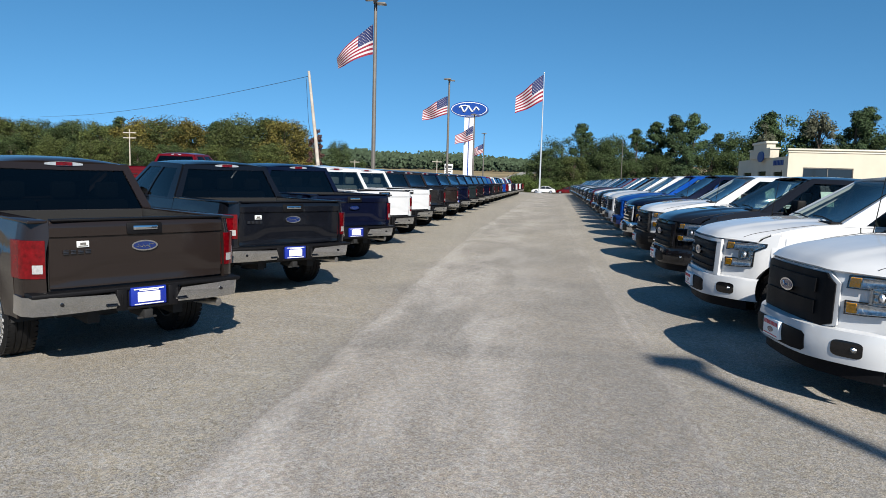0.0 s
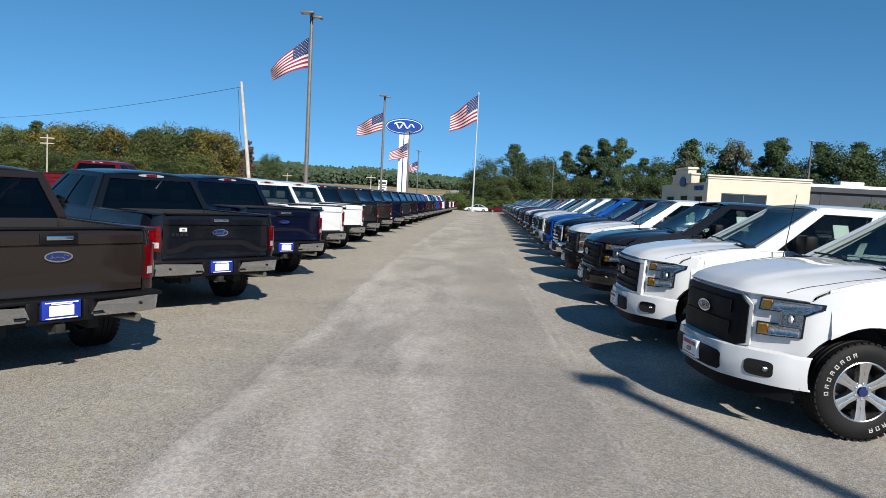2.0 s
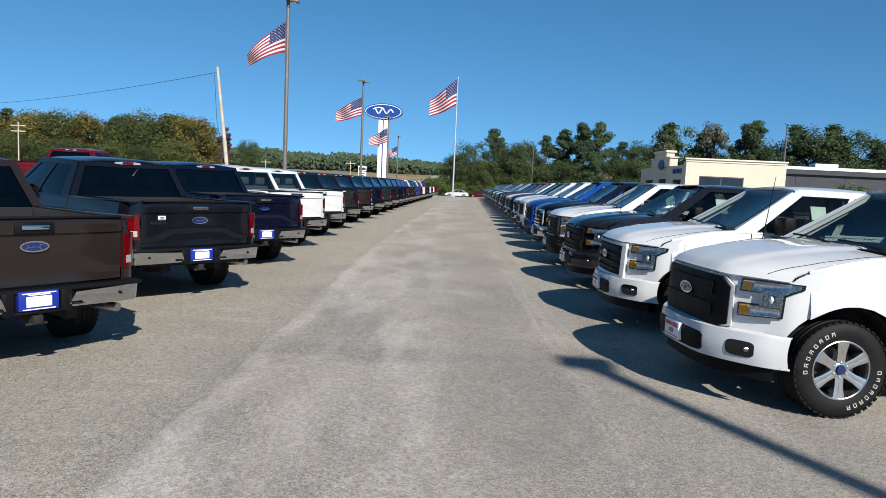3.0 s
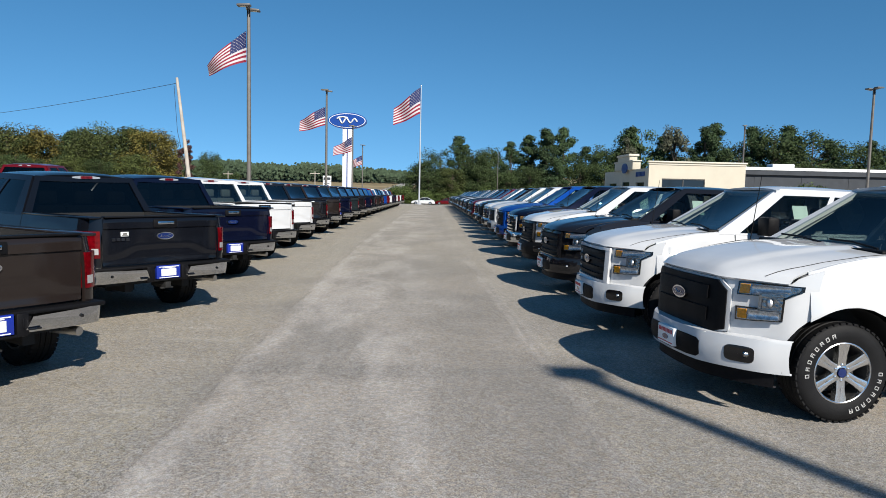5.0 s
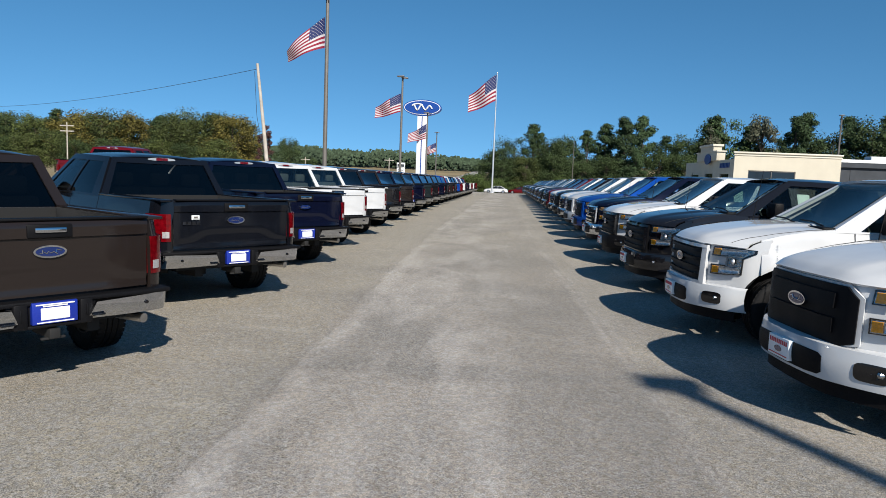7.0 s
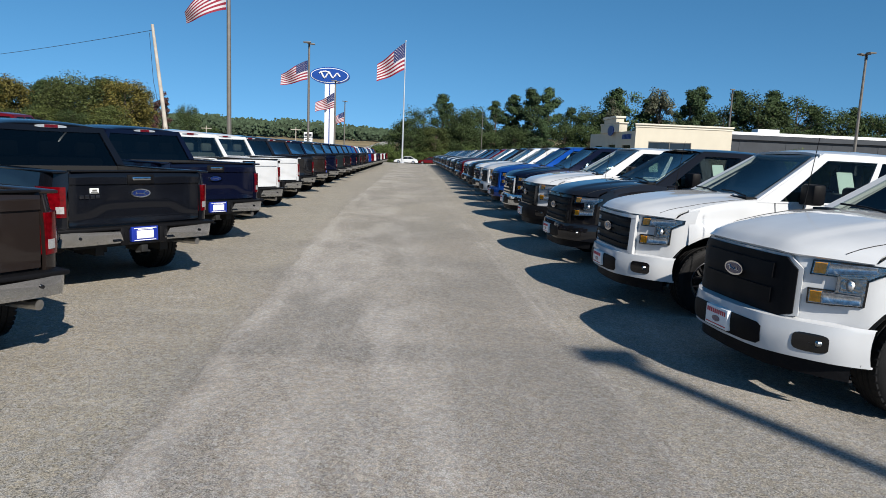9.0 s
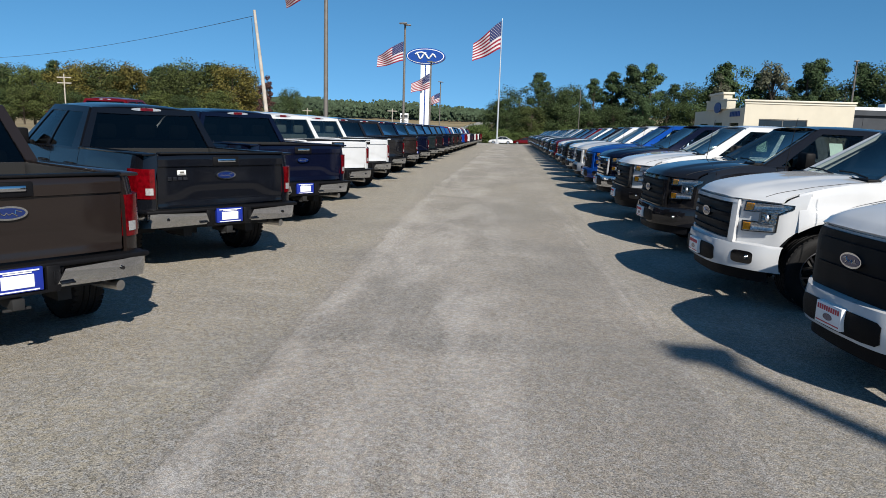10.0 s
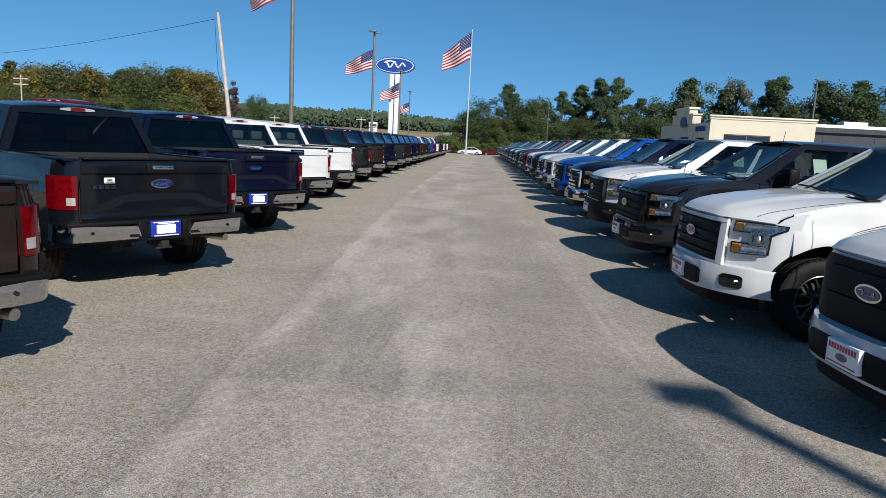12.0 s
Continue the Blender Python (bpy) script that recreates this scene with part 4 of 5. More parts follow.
    P("antenna", "antenna", lambda: tube(bmesh.new(), [(0.86, 4.62, 1.30), (0.87, 4.52, 2.02)], [0.006, 0.003], 5), TRIM)
    for x, s in ((0.825, 1), (-0.825, -1)):
        for y in (REAR_AXLE, FRONT_AXLE):
            place_wheel(root, x, y, s, wheel, ALLOY if wheel == "six" else DARKALLOY, far)
    return root


def by_tail(x, y, heading):
    """Pose by the tailgate's centre on the ground; heading in degrees to the left of +y."""
    m = Matrix.Translation((x, y, ground_z(x, y))) @ Matrix.Rotation(radians(heading), 4, "Z")
    return m @ Matrix.Translation((0, -0.12, 0))


def by_nose(x, y, heading):
    m = Matrix.Translation((x, y, ground_z(x, y))) @ Matrix.Rotation(radians(heading), 4, "Z")
    return m @ Matrix.Translation((0, -5.78, 0))


# ---- the two rows of trucks ----
LEFT_ROW = [
    (-3.39, 5.66, 56.5, P_BROWN, "brown metallic pickup parked tail-out, chrome rear bumper"),
    (-3.295, 9.071, 52.6, P_GREY, "dark grey pickup parked tail-out, white sticker on tailgate"),
    (-3.40, 12.42, 52.0, P_NAVY, "navy blue pickup parked tail-out, chrome rear bumper"),
    (-3.66, 15.75, 52.2, P_WHITE, "white pickup parked tail-out beside a navy one"),
    (-3.78, 19.05, 52.2, P_WHITE, "white pickup parked tail-out between white and black trucks"),
    (-3.88, 22.35, 52.2, P_BLACK, "glossy black pickup parked tail-out in a row"),
    (-3.94, 25.9, 52.2, P_BROWN, "dark brown pickup parked tail-out in a row"),
    (-3.92, 29.3, 52.2, P_NAVY, "dark navy pickup parked tail-out in a row"),
    (-3.95, 32.6, 52.2, P_GREEN, "blackish green pickup parked tail-out in a row"),
]
far_left = [P_BLACK, P_NAVY, P_GREY, P_BROWN, P_BLACK, P_BLUE, P_RED, P_WHITE, P_NAVY, P_BLACK, P_SILVER, P_RED, P_WHITE, P_GREY, P_RED]
COLOUR = {P_WHITE: "white", P_BROWN: "brown", P_GREY: "dark grey", P_NAVY: "navy blue", P_BLACK: "black", P_BLUE: "bright blue", P_SILVER: "silver", P_RED: "red", P_GREEN: "blackish green"}
for i, p in enumerate(far_left):
    LEFT_ROW.append((-3.95, 35.9 + i * 3.3, 52.2, p, f"{COLOUR[p]} pickup parked tail-out down the row"))
for i, (x, y, turn, p, lab) in enumerate(LEFT_ROW):
    truck(by_tail(x, y, turn), p, lab, front="chrome" if i in (0, 2) else "body", rear="chrome", group="trucks parked tail-out",
          plate=i in (0, 1, 2, 7, 9), clear_back=i in (3, 4), sticker=i in (0, 1), far=i > 8)

RIGHT_ROW = [
    (2.481, 6.294, 96.0, P_WHITE, "plain", "white work pickup with plain black grille, nose to the lane", "six"),
    (2.332, 9.356, 92.0, P_WHITE, "body", "white pickup with black barred grille, nose to the lane", "split"),
    (2.286, 12.52, 94.0, P_BLACK, "black", "glossy black pickup parked nose to the lane", "split"),
    (2.30, 15.62, 93.0, P_WHITE, "bars", "white pickup with black grille, nose to the lane", "split"),
    (2.30, 18.72, 93.0, P_NAVY, "chrome", "navy pickup with chrome grille, nose to the lane", "split"),
    (2.30, 21.85, 93.0, P_BLUE, "body", "bright blue pickup parked nose to the lane", "split"),
    (2.30, 25.0, 93.0, P_SILVER, "body", "silver pickup parked nose to the lane", "split"),
    (2.30, 28.15, 93.0, P_WHITE, "chrome", "white pickup with chrome bumper, nose to the lane", "split"),
]
far_right = [P_BLACK, P_WHITE, P_RED, P_NAVY, P_GREY, P_WHITE, P_BLACK, P_SILVER, P_NAVY, P_NAVY, P_GREY, P_WHITE, P_BLUE, P_BLACK, P_NAVY, P_GREY, P_SILVER, P_BLACK, P_NAVY, P_WHITE]
for i, p in enumerate(far_right):
    RIGHT_ROW.append((2.30, 31.35 + i * 3.2, 93.0, p, "chrome" if i % 2 else "body", f"{COLOUR[p]} pickup parked nose-out down the row", "split"))
for i, (x, y, turn, p, fr, lab, wh) in enumerate(RIGHT_ROW):
    truck(by_nose(x, y, turn), p, lab, front=fr, rear="chrome", group="trucks parked nose-out", plate=False, front_plate=i in (0, 1, 2, 3, 4, 5), wheel=wh, far=i > 6, paper=i < 4)
# second row behind the tail-out row
truck(Matrix.Translation((0, 0, 0.0)) @ by_tail(-13.93, 22.21, 6), P_RED, "dark red pickup standing alone behind the row", front="chrome", plate=False)

# ---- poles, flags, sign ----
def flag(m, length, hoist, drop, label, phase=0.0, shrink=0.36):
    root = thing("flag", m, label, "flag", "flags on the poles")

    def f(u, v):
        x = -length * u * 0.97
        z = -hoist * v * (1 - shrink * u) - drop * u ** 1.15 + 0.045 * hoist * math.sin(5.2 * u + phase + v)
        y = 0.16 * length * math.sin(6.0 * u + phase * 1.7 + v * 1.3) * u ** 0.6
        return (x, y, z)
    for k in range(13):
        bm = bmesh.new()
        u0 = 0.40 if k < 7 else 0.0
        sheet(bm, f, steps(u0, 1, 14), [k / 13, (k + 0.5) / 13, (k + 1) / 13])
        part("stripe", thick(bm, 0.006), FLAGRED if k % 2 == 0 else FLAGWHITE, root)
    bm = bmesh.new()
    sheet(bm, f, steps(0, 0.40, 8), steps(0, 7 / 13, 7))
    part("canton", thick(bm, 0.006), FLAGBLUE, root)
    bm = bmesh.new()
    for r in range(9):
        for c in range(6 if r % 2 == 0 else 5):
            u, v = (0.033 + 0.067 * c + (0.033 if r % 2 else 0)), (0.03 + r * 0.06)
            p = Vector(f(u, v))
            s = hoist * 0.017
            for q in (-0.012, 0.012):
                vs = []
                for j in range(10):
                    a, rr = math.pi * j / 5 + math.pi / 2, s if j % 2 == 0 else s * 0.45
                    vs.append(bm.verts.new(p + Vector((rr * math.cos(a), q, rr * math.sin(a)))))
                bm.faces.new(vs if q < 0 else vs[::-1])
    tagged(part("stars", bm, FLAGWHITE, root, "rows of white stars", False), kind="stuff")
    return root


def lamp_pole(x, y, height, label, heads=2, turn=0.0):
    root = thing("light_pole", Matrix.Translation((x, y, ground_z(x, y))) @ Matrix.Rotation(radians(turn), 4, "Z"), label, "light pole", "lot light poles")
    part("shaft", tube(bmesh.new(), [(0, 0, 0), (0, 0, height * 0.5), (0, 0, height)], [0.14, 0.125, 0.10], 8), BRONZE, root)
    part("base_plate", boxes([(-0.22, 0.22, -0.22, 0.22, 0, 0.05)], 0.01), BRONZE, root)
    spots = [(-0.13, -0.52), (0.13, 0.52)] if heads == 2 else [(-0.03, 0.0)]
    part("tenon", boxes([(-0.085, 0.085, -0.085, 0.085, height - 0.55, height + 0.04)], 0.01), TRIM, root)
    if heads == 2:
        part("bracket", boxes([(-0.05, 0.05, -0.40, 0.40, height - 0.10, height - 0.02)], 0.005), BRONZE, root)
    for sx, sy in spots:
        hd = part("lamp_head", boxes([(-0.38, 0.38, -0.22, 0.22, -0.05, 0.07) if heads == 2 else (-0.27, 0.27, -0.2, 0.2, -0.05, 0.07)], 0.03), BRONZE, root)
        hd.matrix_local = pose(sx, sy, height, 0, 4 if sx > 0 else -2, 0)
        part("lamp_glass", boxes([(-0.22, 0.22, -0.15, 0.15, -0.062, -0.045)], 0.005), CLEARLENS, hd)
    return root


# x, y, height; the flag's drop below the top, length, hoist, droop, ripple, narrowing
for x, y, h, fz, fl, fh, fd, ph, sh in ((-10.86, 41.0, 11.75, 1.35, 2.4, 1.85, 1.95, 0.3, 0.66), (-11.5, 74.0, 11.9, 1.8, 2.9, 1.95, 1.45, 1.2, 0.38), (-11.8, 100.0, 10.75, 1.65, 2.7, 2.0, 1.5, 2.2, 0.34), (-15.4, 148.0, 12.2, 2.3, 3.0, 2.0, 1.5, 0.9, 0.34)):
    lamp_pole(x, y, h, "tall bronze light pole with two flat lamp heads")
    flag(Matrix.Translation((x - 0.14, y, ground_z(x, y) + h - fz)), fl, fh, fd, "striped flag flying from a light pole", ph, sh)

FX, FY = -2.51, 125.0
fg = ground_z(FX, FY)
fp = thing("flagpole", Matrix.Translation((FX, FY, fg)), "tall tapered white flagpole at the lot's end", "flagpole")
part("shaft", tube(bmesh.new(), [(0, 0, 0), (0, 0, 10), (0, 0, 21.3)], [0.16, 0.13, 0.07], 12), POLEWHITE, fp)
part("finial", lathe(bmesh.new(), [(21.25, 0.02), (21.32, 0.11), (21.42, 0.14), (21.54, 0.09), (21.58, 0.0)], 14, "Z"), POLEWHITE, fp)
part("base_collar", lathe(bmesh.new(), [(0.0, 0.45), (0.12, 0.40), (0.3, 0.2), (0.32, 0.0)], 18, "Z"), POLEWHITE, fp)
flag(Matrix.Translation((FX - 0.12, FY, fg + 20.95)), 5.0, 4.6, 3.7, "large striped flag on the tall white pole", 1.5, 0.30)

SX, SY = -13.33, 106.0
sg = ground_z(SX, SY)
sign = thing("dealership_sign", Matrix.Translation((SX, SY, sg)), "tall white pylon sign with a blue oval", "sign")
part("pylon", boxes([(-0.72, -0.08, -0.35, 0.35, 0, 10.9), (0.08, 0.72, -0.35, 0.35, 0, 10.9)], 0.03), SIGNWHITE, sign)
part("pylon_core", boxes([(-0.10, 0.10, -0.25, 0.25, 0, 10.8)]), SIGNBLUE, sign)
part("oval_rim", oval(bmesh.new(), 0, 12.15, 2.95, 1.22, -0.45, 0.45, 48), SIGNBLUE, sign)
part("oval_border", oval(bmesh.new(), 0, 12.15, 2.80, 1.08, -0.50, -0.40, 48), SIGNWHITE, sign)
part("oval_field", oval(bmesh.new(), 0, 12.15, 2.68, 0.98, -0.55, -0.42, 48), SIGNBLUE, sign)
bm = bmesh.new()
tube(bm, [(-1.55 + 3.1 * q, -0.6, 12.15 + 0.42 * math.sin(2 * math.pi * (2.5 * q + 0.1)) * (1 - 0.35 * q)) for q in steps(0, 1, 40)], 0.12, 6)
tube(bm, [(-1.35, -0.6, 12.62), (-0.6, -0.6, 12.72), (0.1, -0.6, 12.55)], 0.10, 6)
part("oval_script", bm, SIGNWHITE, sign, "white looping script shape")

# leaning utility pole and its wire
UX, UY = -13.40, 38.8
up = thing("utility_pole", Matrix.Translation((UX, UY, 0)), "leaning weathered wooden utility pole", "utility pole")
part("shaft", tube(bmesh.new(), [(0, 0, -0.1), (-0.42, 0, 3.9), (-0.86, 0, 7.75)], [0.125, 0.105, 0.075], 10), WOODPOLE, up)
part("ground_wire", tube(bmesh.new(), [(-0.15, -0.16, 1.5), (-0.80, -0.16, 4.8), (-0.98, -0.1, 7.3)], 0.012, 5), WIRE, up)
wire = tagged(new("cable"), "thin black overhead cable running off the pole", "cable")
wire.matrix_world = Matrix.Translation((UX - 0.86, UY, 7.6))
part("strand", tube(bmesh.new(), [(-s * 48, s * 36.0, -2.6 * s * (1 - s) + 0.3 * s - 0.15) for s in steps(0, 1, 16)], 0.014, 5), WIRE, wire)


def far_pole(x, y, h, label, arms=0, m=WOODPOLE, r=0.11):
    ob = thing("far_pole", Matrix.Translation((x, y, ground_z(x, y))), label, "pole", "distant poles")
    part("shaft", tube(bmesh.new(), [(0, 0, 0), (0, 0, h)], [r, r * 0.7], 8), m, ob)
    for k in range(arms):
        part("crossarm", boxes([(-1.1, 1.1, -0.06, 0.06, h - 0.6 - k * 0.8, h - 0.45 - k * 0.8)]), m, ob)


far_pole(-66.0, 98.0, 7.6, "wooden power pole with two crossarms", 2)
far_pole(-26.0, 150.0, 6.5, "distant wooden power pole", 1)
far_pole(-45.0, 150.0, 6.0, "distant wooden power pole", 1)
far_pole(13.2, 140.0, 11.0, "thin bare pole before the trees", 0, BRONZE, 0.09)
lamp_pole(43.3, 95.0, 12.0, "tall bronze light pole beside the showroom", heads=1)
# the pole whose shadow falls across the lane, behind the walker
lamp_pole(8.62, -7.6, 11.0, "tall bronze light pole standing behind the nose-out row", heads=1, turn=180)
lamp_pole(38.6, 60.0, 11.6, "tall bronze light pole with a double head", turn=20)

# ---- showroom ----
BZ = ground_z(27, 85)
bld = thing("showroom_building", Matrix.Translation((27.0, 85.0, BZ)) @ Matrix.Diagonal((0.936, 1, 1.1, 1)), "low cream stucco showroom with a stepped parapet", "building")


def wall_with_holes(length, height, t, holes, along="x"):
    us = sorted({0.0, length, *[h[0] for h in holes], *[h[1] for h in holes]})
    vs = sorted({0.0, height, *[h[2] for h in holes], *[h[3] for h in holes]})
    bm = bmesh.new()
    for a, b in zip(us, us[1:]):
        for c, d in zip(vs, vs[1:]):
            cu, cv = (a + b) / 2, (c + d) / 2
            if not any(h[0] < cu < h[1] and h[2] < cv < h[3] for h in holes):
                box(bm, *((a, b, 0, t) if along == "x" else (0, t, a, b)), c, d)
    bmesh.ops.remove_doubles(bm, verts=bm.verts, dist=1e-4)
    return bm


side_holes = [(1.8, 7.6, 1.0, 3.75)]
part("wall", wall_with_holes(13.0, 5.55, 0.3, side_holes), STUCCO, bld, smooth=False)
front_holes = [(1.5, 5.0, 0.6, 3.3), (8.0, 11.5, 0.3, 3.4), (14.5, 18.5, 0.6, 3.3)]
fw = part("wall", wall_with_holes(21.5, 4.9, 0.3, front_holes, "y"), STUCCO, bld, smooth=False)
fw.location = (0.0, 0.31, 0)
part("wall", boxes([(12.7, 13.0, 0.31, 21.8, 0, 5.55), (0.31, 12.69, 21.5, 21.8, 0, 4.9)]), STUCCO, bld, smooth=False)
part("roof", boxes([(0.31, 12.69, 0.31, 21.5, 4.7, 4.85)]), ROOFMETAL, bld)
part("cornice", boxes([(-0.18, 13.15, -0.18, 0.14, 5.55, 5.72), (-0.10, 13.1, -0.10, -0.01, 5.30, 5.42)], 0.02), STUCCOTRIM, bld)
part("entrance_parapet", boxes([(-0.35, 0.8, 6.0, 15.0, 4.9, 5.9), (-0.35, 0.8, 7.6, 13.4, 5.9, 6.6)], 0.02), STUCCO, bld)
part("parapet_cap", boxes([(-0.5, 1.0, 7.4, 13.6, 6.6, 6.85), (-0.45, 0.9, 5.8, 7.4, 5.9, 6.05), (-0.45, 0.9, 13.6, 15.2, 5.9, 6.05)], 0.03), STUCCOTRIM, bld)
for k, hh in enumerate(side_holes):
    w = part("window", boxes([(hh[0], hh[1], 0.14, 0.18, hh[2], hh[3])]), DARKWIN, bld, "dark showroom window")
    part("frame", boxes([(hh[0], hh[0] + 0.08, 0.08, 0.135, hh[2], hh[3]), (hh[1] - 0.08, hh[1], 0.08, 0.135, hh[2], hh[3]), (hh[0], hh[1], 0.08, 0.135, hh[3] - 0.1, hh[3]),
                         ((hh[0] + hh[1]) / 2 - 0.04, (hh[0] + hh[1]) / 2 + 0.04, 0.08, 0.135, hh[2], hh[3])]), BRONZE, w)
for k, hh in enumerate(front_holes):
    part("window", boxes([(0.14, 0.18, hh[0] + 0.31, hh[1] + 0.31, hh[2], hh[3])]), DARKWIN, bld, "dark showroom window")
o = part("oval_sign", oval(bmesh.new(), 0, 0, 1.35, 0.62, -0.06, 0.06, 32), SIGNBLUE, bld, "blue oval wall sign with pale rim")
o.matrix_local = pose(-0.42, 9.6, 5.1, 0, 0, -90) @ Matrix.Scale(1, 4)
for k in range(7):
    part("sign_letter", boxes([(-0.10, -0.02, 1.6 + k * 0.55, 1.95 + k * 0.55, 4.0, 4.55)]), SIGNBLUE, bld)

# ---- workshop beyond ----
wk = thing("workshop_building", Matrix.Translation((41.5, 104.0, ground_z(41, 104))) @ Matrix.Diagonal((1, 1, 1.42, 1)), "long dark metal workshop with a white roof edge", "building")
part("wall", boxes([(0, 45, 0, 0.25, 0, 4.0), (0, 0.25, 0.26, 18, 0, 4.0), (44.75, 45, 0.26, 18, 0, 4.0)]), ROOFMETAL, wk, smooth=False)
part("roof", boxes([(-0.5, 45.5, -0.5, 18.5, 4.0, 4.75)]), ROOFMETAL, wk)
part("roof_edge", boxes([(-0.52, 45.5, -0.56, -0.51, 4.5, 4.8)]), WHITEMETAL, wk)
part("vent", boxes([(12, 15.5, 3, 5, 4.75, 5.3)], 0.05), WHITEMETAL, wk)
for k in range(6):
    part("bay_door", boxes([(0.5 + k * 7.3, 7.3 + k * 7.3, -0.05, -0.005, 0.1, 3.75)]), ROOFMETAL, wk)

# billboard by the road
bb = thing("billboard", Matrix.Translation((-24.6, 158.0, ground_z(-24, 158))), "small white roadside board on two posts", "billboard")
part("panel", boxes([(-0.95, 0.95, -0.1, 0.1, 3.2, 4.4), (-0.95, 0.95, -0.1, 0.1, 4.55, 5.7)], 0.02), WHITEMETAL, bb)
part("print", boxes([(-0.8, 0.8, -0.13, -0.105, 4.75, 5.35), (-0.7, 0.6, -0.13, -0.105, 3.9, 4.1), (-0.7, 0.4, -0.13, -0.105, 3.45, 3.65)]), ROOFMETAL, bb)
for x in (-0.9, 0.9):
    part("post", boxes([(x - 0.08, x + 0.08, -0.08, 0.08, 0, 3.0)]), WOODPOLE, bb)


# ---- sedans at the end of the lane ----
def sedan(m, body, label):
    root = thing("sedan_car", m, label, "car", "cars at the lane's end")
    prof = [(-2.35, 0.55, 0.72), (-2.2, 0.93, 0.80), (-1.5, 1.0, 0.86), (-0.9, 0.98, 0.88), (0.9, 0.95, 0.88), (1.9, 0.82, 0.84), (2.25, 0.68, 0.74), (2.38, 0.5, 0.62)]
    bm = bmesh.new()
    rings = []
    for x, top, w in prof:
        rings.append([bm.verts.new((x, yy, zz)) for yy, zz in ((-w, 0.28), (-w - 0.03, 0.55), (-w, top * 0.93), (-w * 0.75, top), (w * 0.75, top), (w, top * 0.93), (w + 0.03, 0.55), (w, 0.28))])
    for a, b in zip(rings, rings[1:]):
        for j in range(8):
            bm.faces.new((a[j], b[j], b[(j + 1) % 8], a[(j + 1) % 8]))
    bm.faces.new(rings[0])
    bm.faces.new(rings[-1][::-1])
    part("body", bm, body, root)
    bm = bmesh.new()
    base = [bm.verts.new(p) for p in ((-1.8, -0.78, 0.95), (1.1, -0.78, 0.92), (1.1, 0.78, 0.92), (-1.8, 0.78, 0.95))]
    topv = [bm.verts.new(p) for p in ((-0.95, -0.6, 1.40), (0.2, -0.6, 1.42), (0.2, 0.6, 1.42), (-0.95, 0.6, 1.40))]
    for j in range(4):
        bm.faces.new((base[j], base[(j + 1) % 4], topv[(j + 1) % 4], topv[j]))
    part("window", bm, DARKWIN, root, "dark side glass", False)
    part("roof", boxes([(-1.0, 0.25, -0.62, 0.62, 1.39, 1.45)], 0.03), body, root)
    for s in (-1, 1):
        part("pillar", tube(bmesh.new(), [(1.1, s * 0.79, 0.93), (0.2, s * 0.61, 1.42)], 0.035, 6), body, root)
        part("pillar", tube(bmesh.new(), [(-1.8, s * 0.79, 0.96), (-0.95, s * 0.61, 1.40)], 0.05, 6), body, root)
        part("pillar", tube(bmesh.new(), [(-0.35, s * 0.79, 0.96), (-0.4, s * 0.61, 1.40)], 0.03, 6), body, root)
        for x in (-1.42, 1.45):
            w = part("wheel", lathe(bmesh.new(), [(-0.1, 0.2), (-0.1, 0.31), (-0.07, 0.33), (0.07, 0.33), (0.1, 0.31), (0.1, 0.2)], 20, "Y", (x, s * 0.80, 0.33)), RUBBER, root)
            part("rim", lathe(bmesh.new(), [(-0.09, 0.0), (-0.09, 0.2), (0.09, 0.2), (0.09, 0.0)], 20, "Y", (x, s * 0.81, 0.33)), ALLOY, w)
    return root


sedan(Matrix.Translation((-1.95, 136.0, ground_z(-2, 136))) @ Matrix.Rotation(radians(180), 4, "Z"), P_WHITE, "white sedan parked across the lane's end")
sedan(Matrix.Translation((2.9, 139.0, ground_z(2, 139))) @ Matrix.Rotation(radians(170), 4, "Z"), P_RED, "dark red sedan parked before the trees")


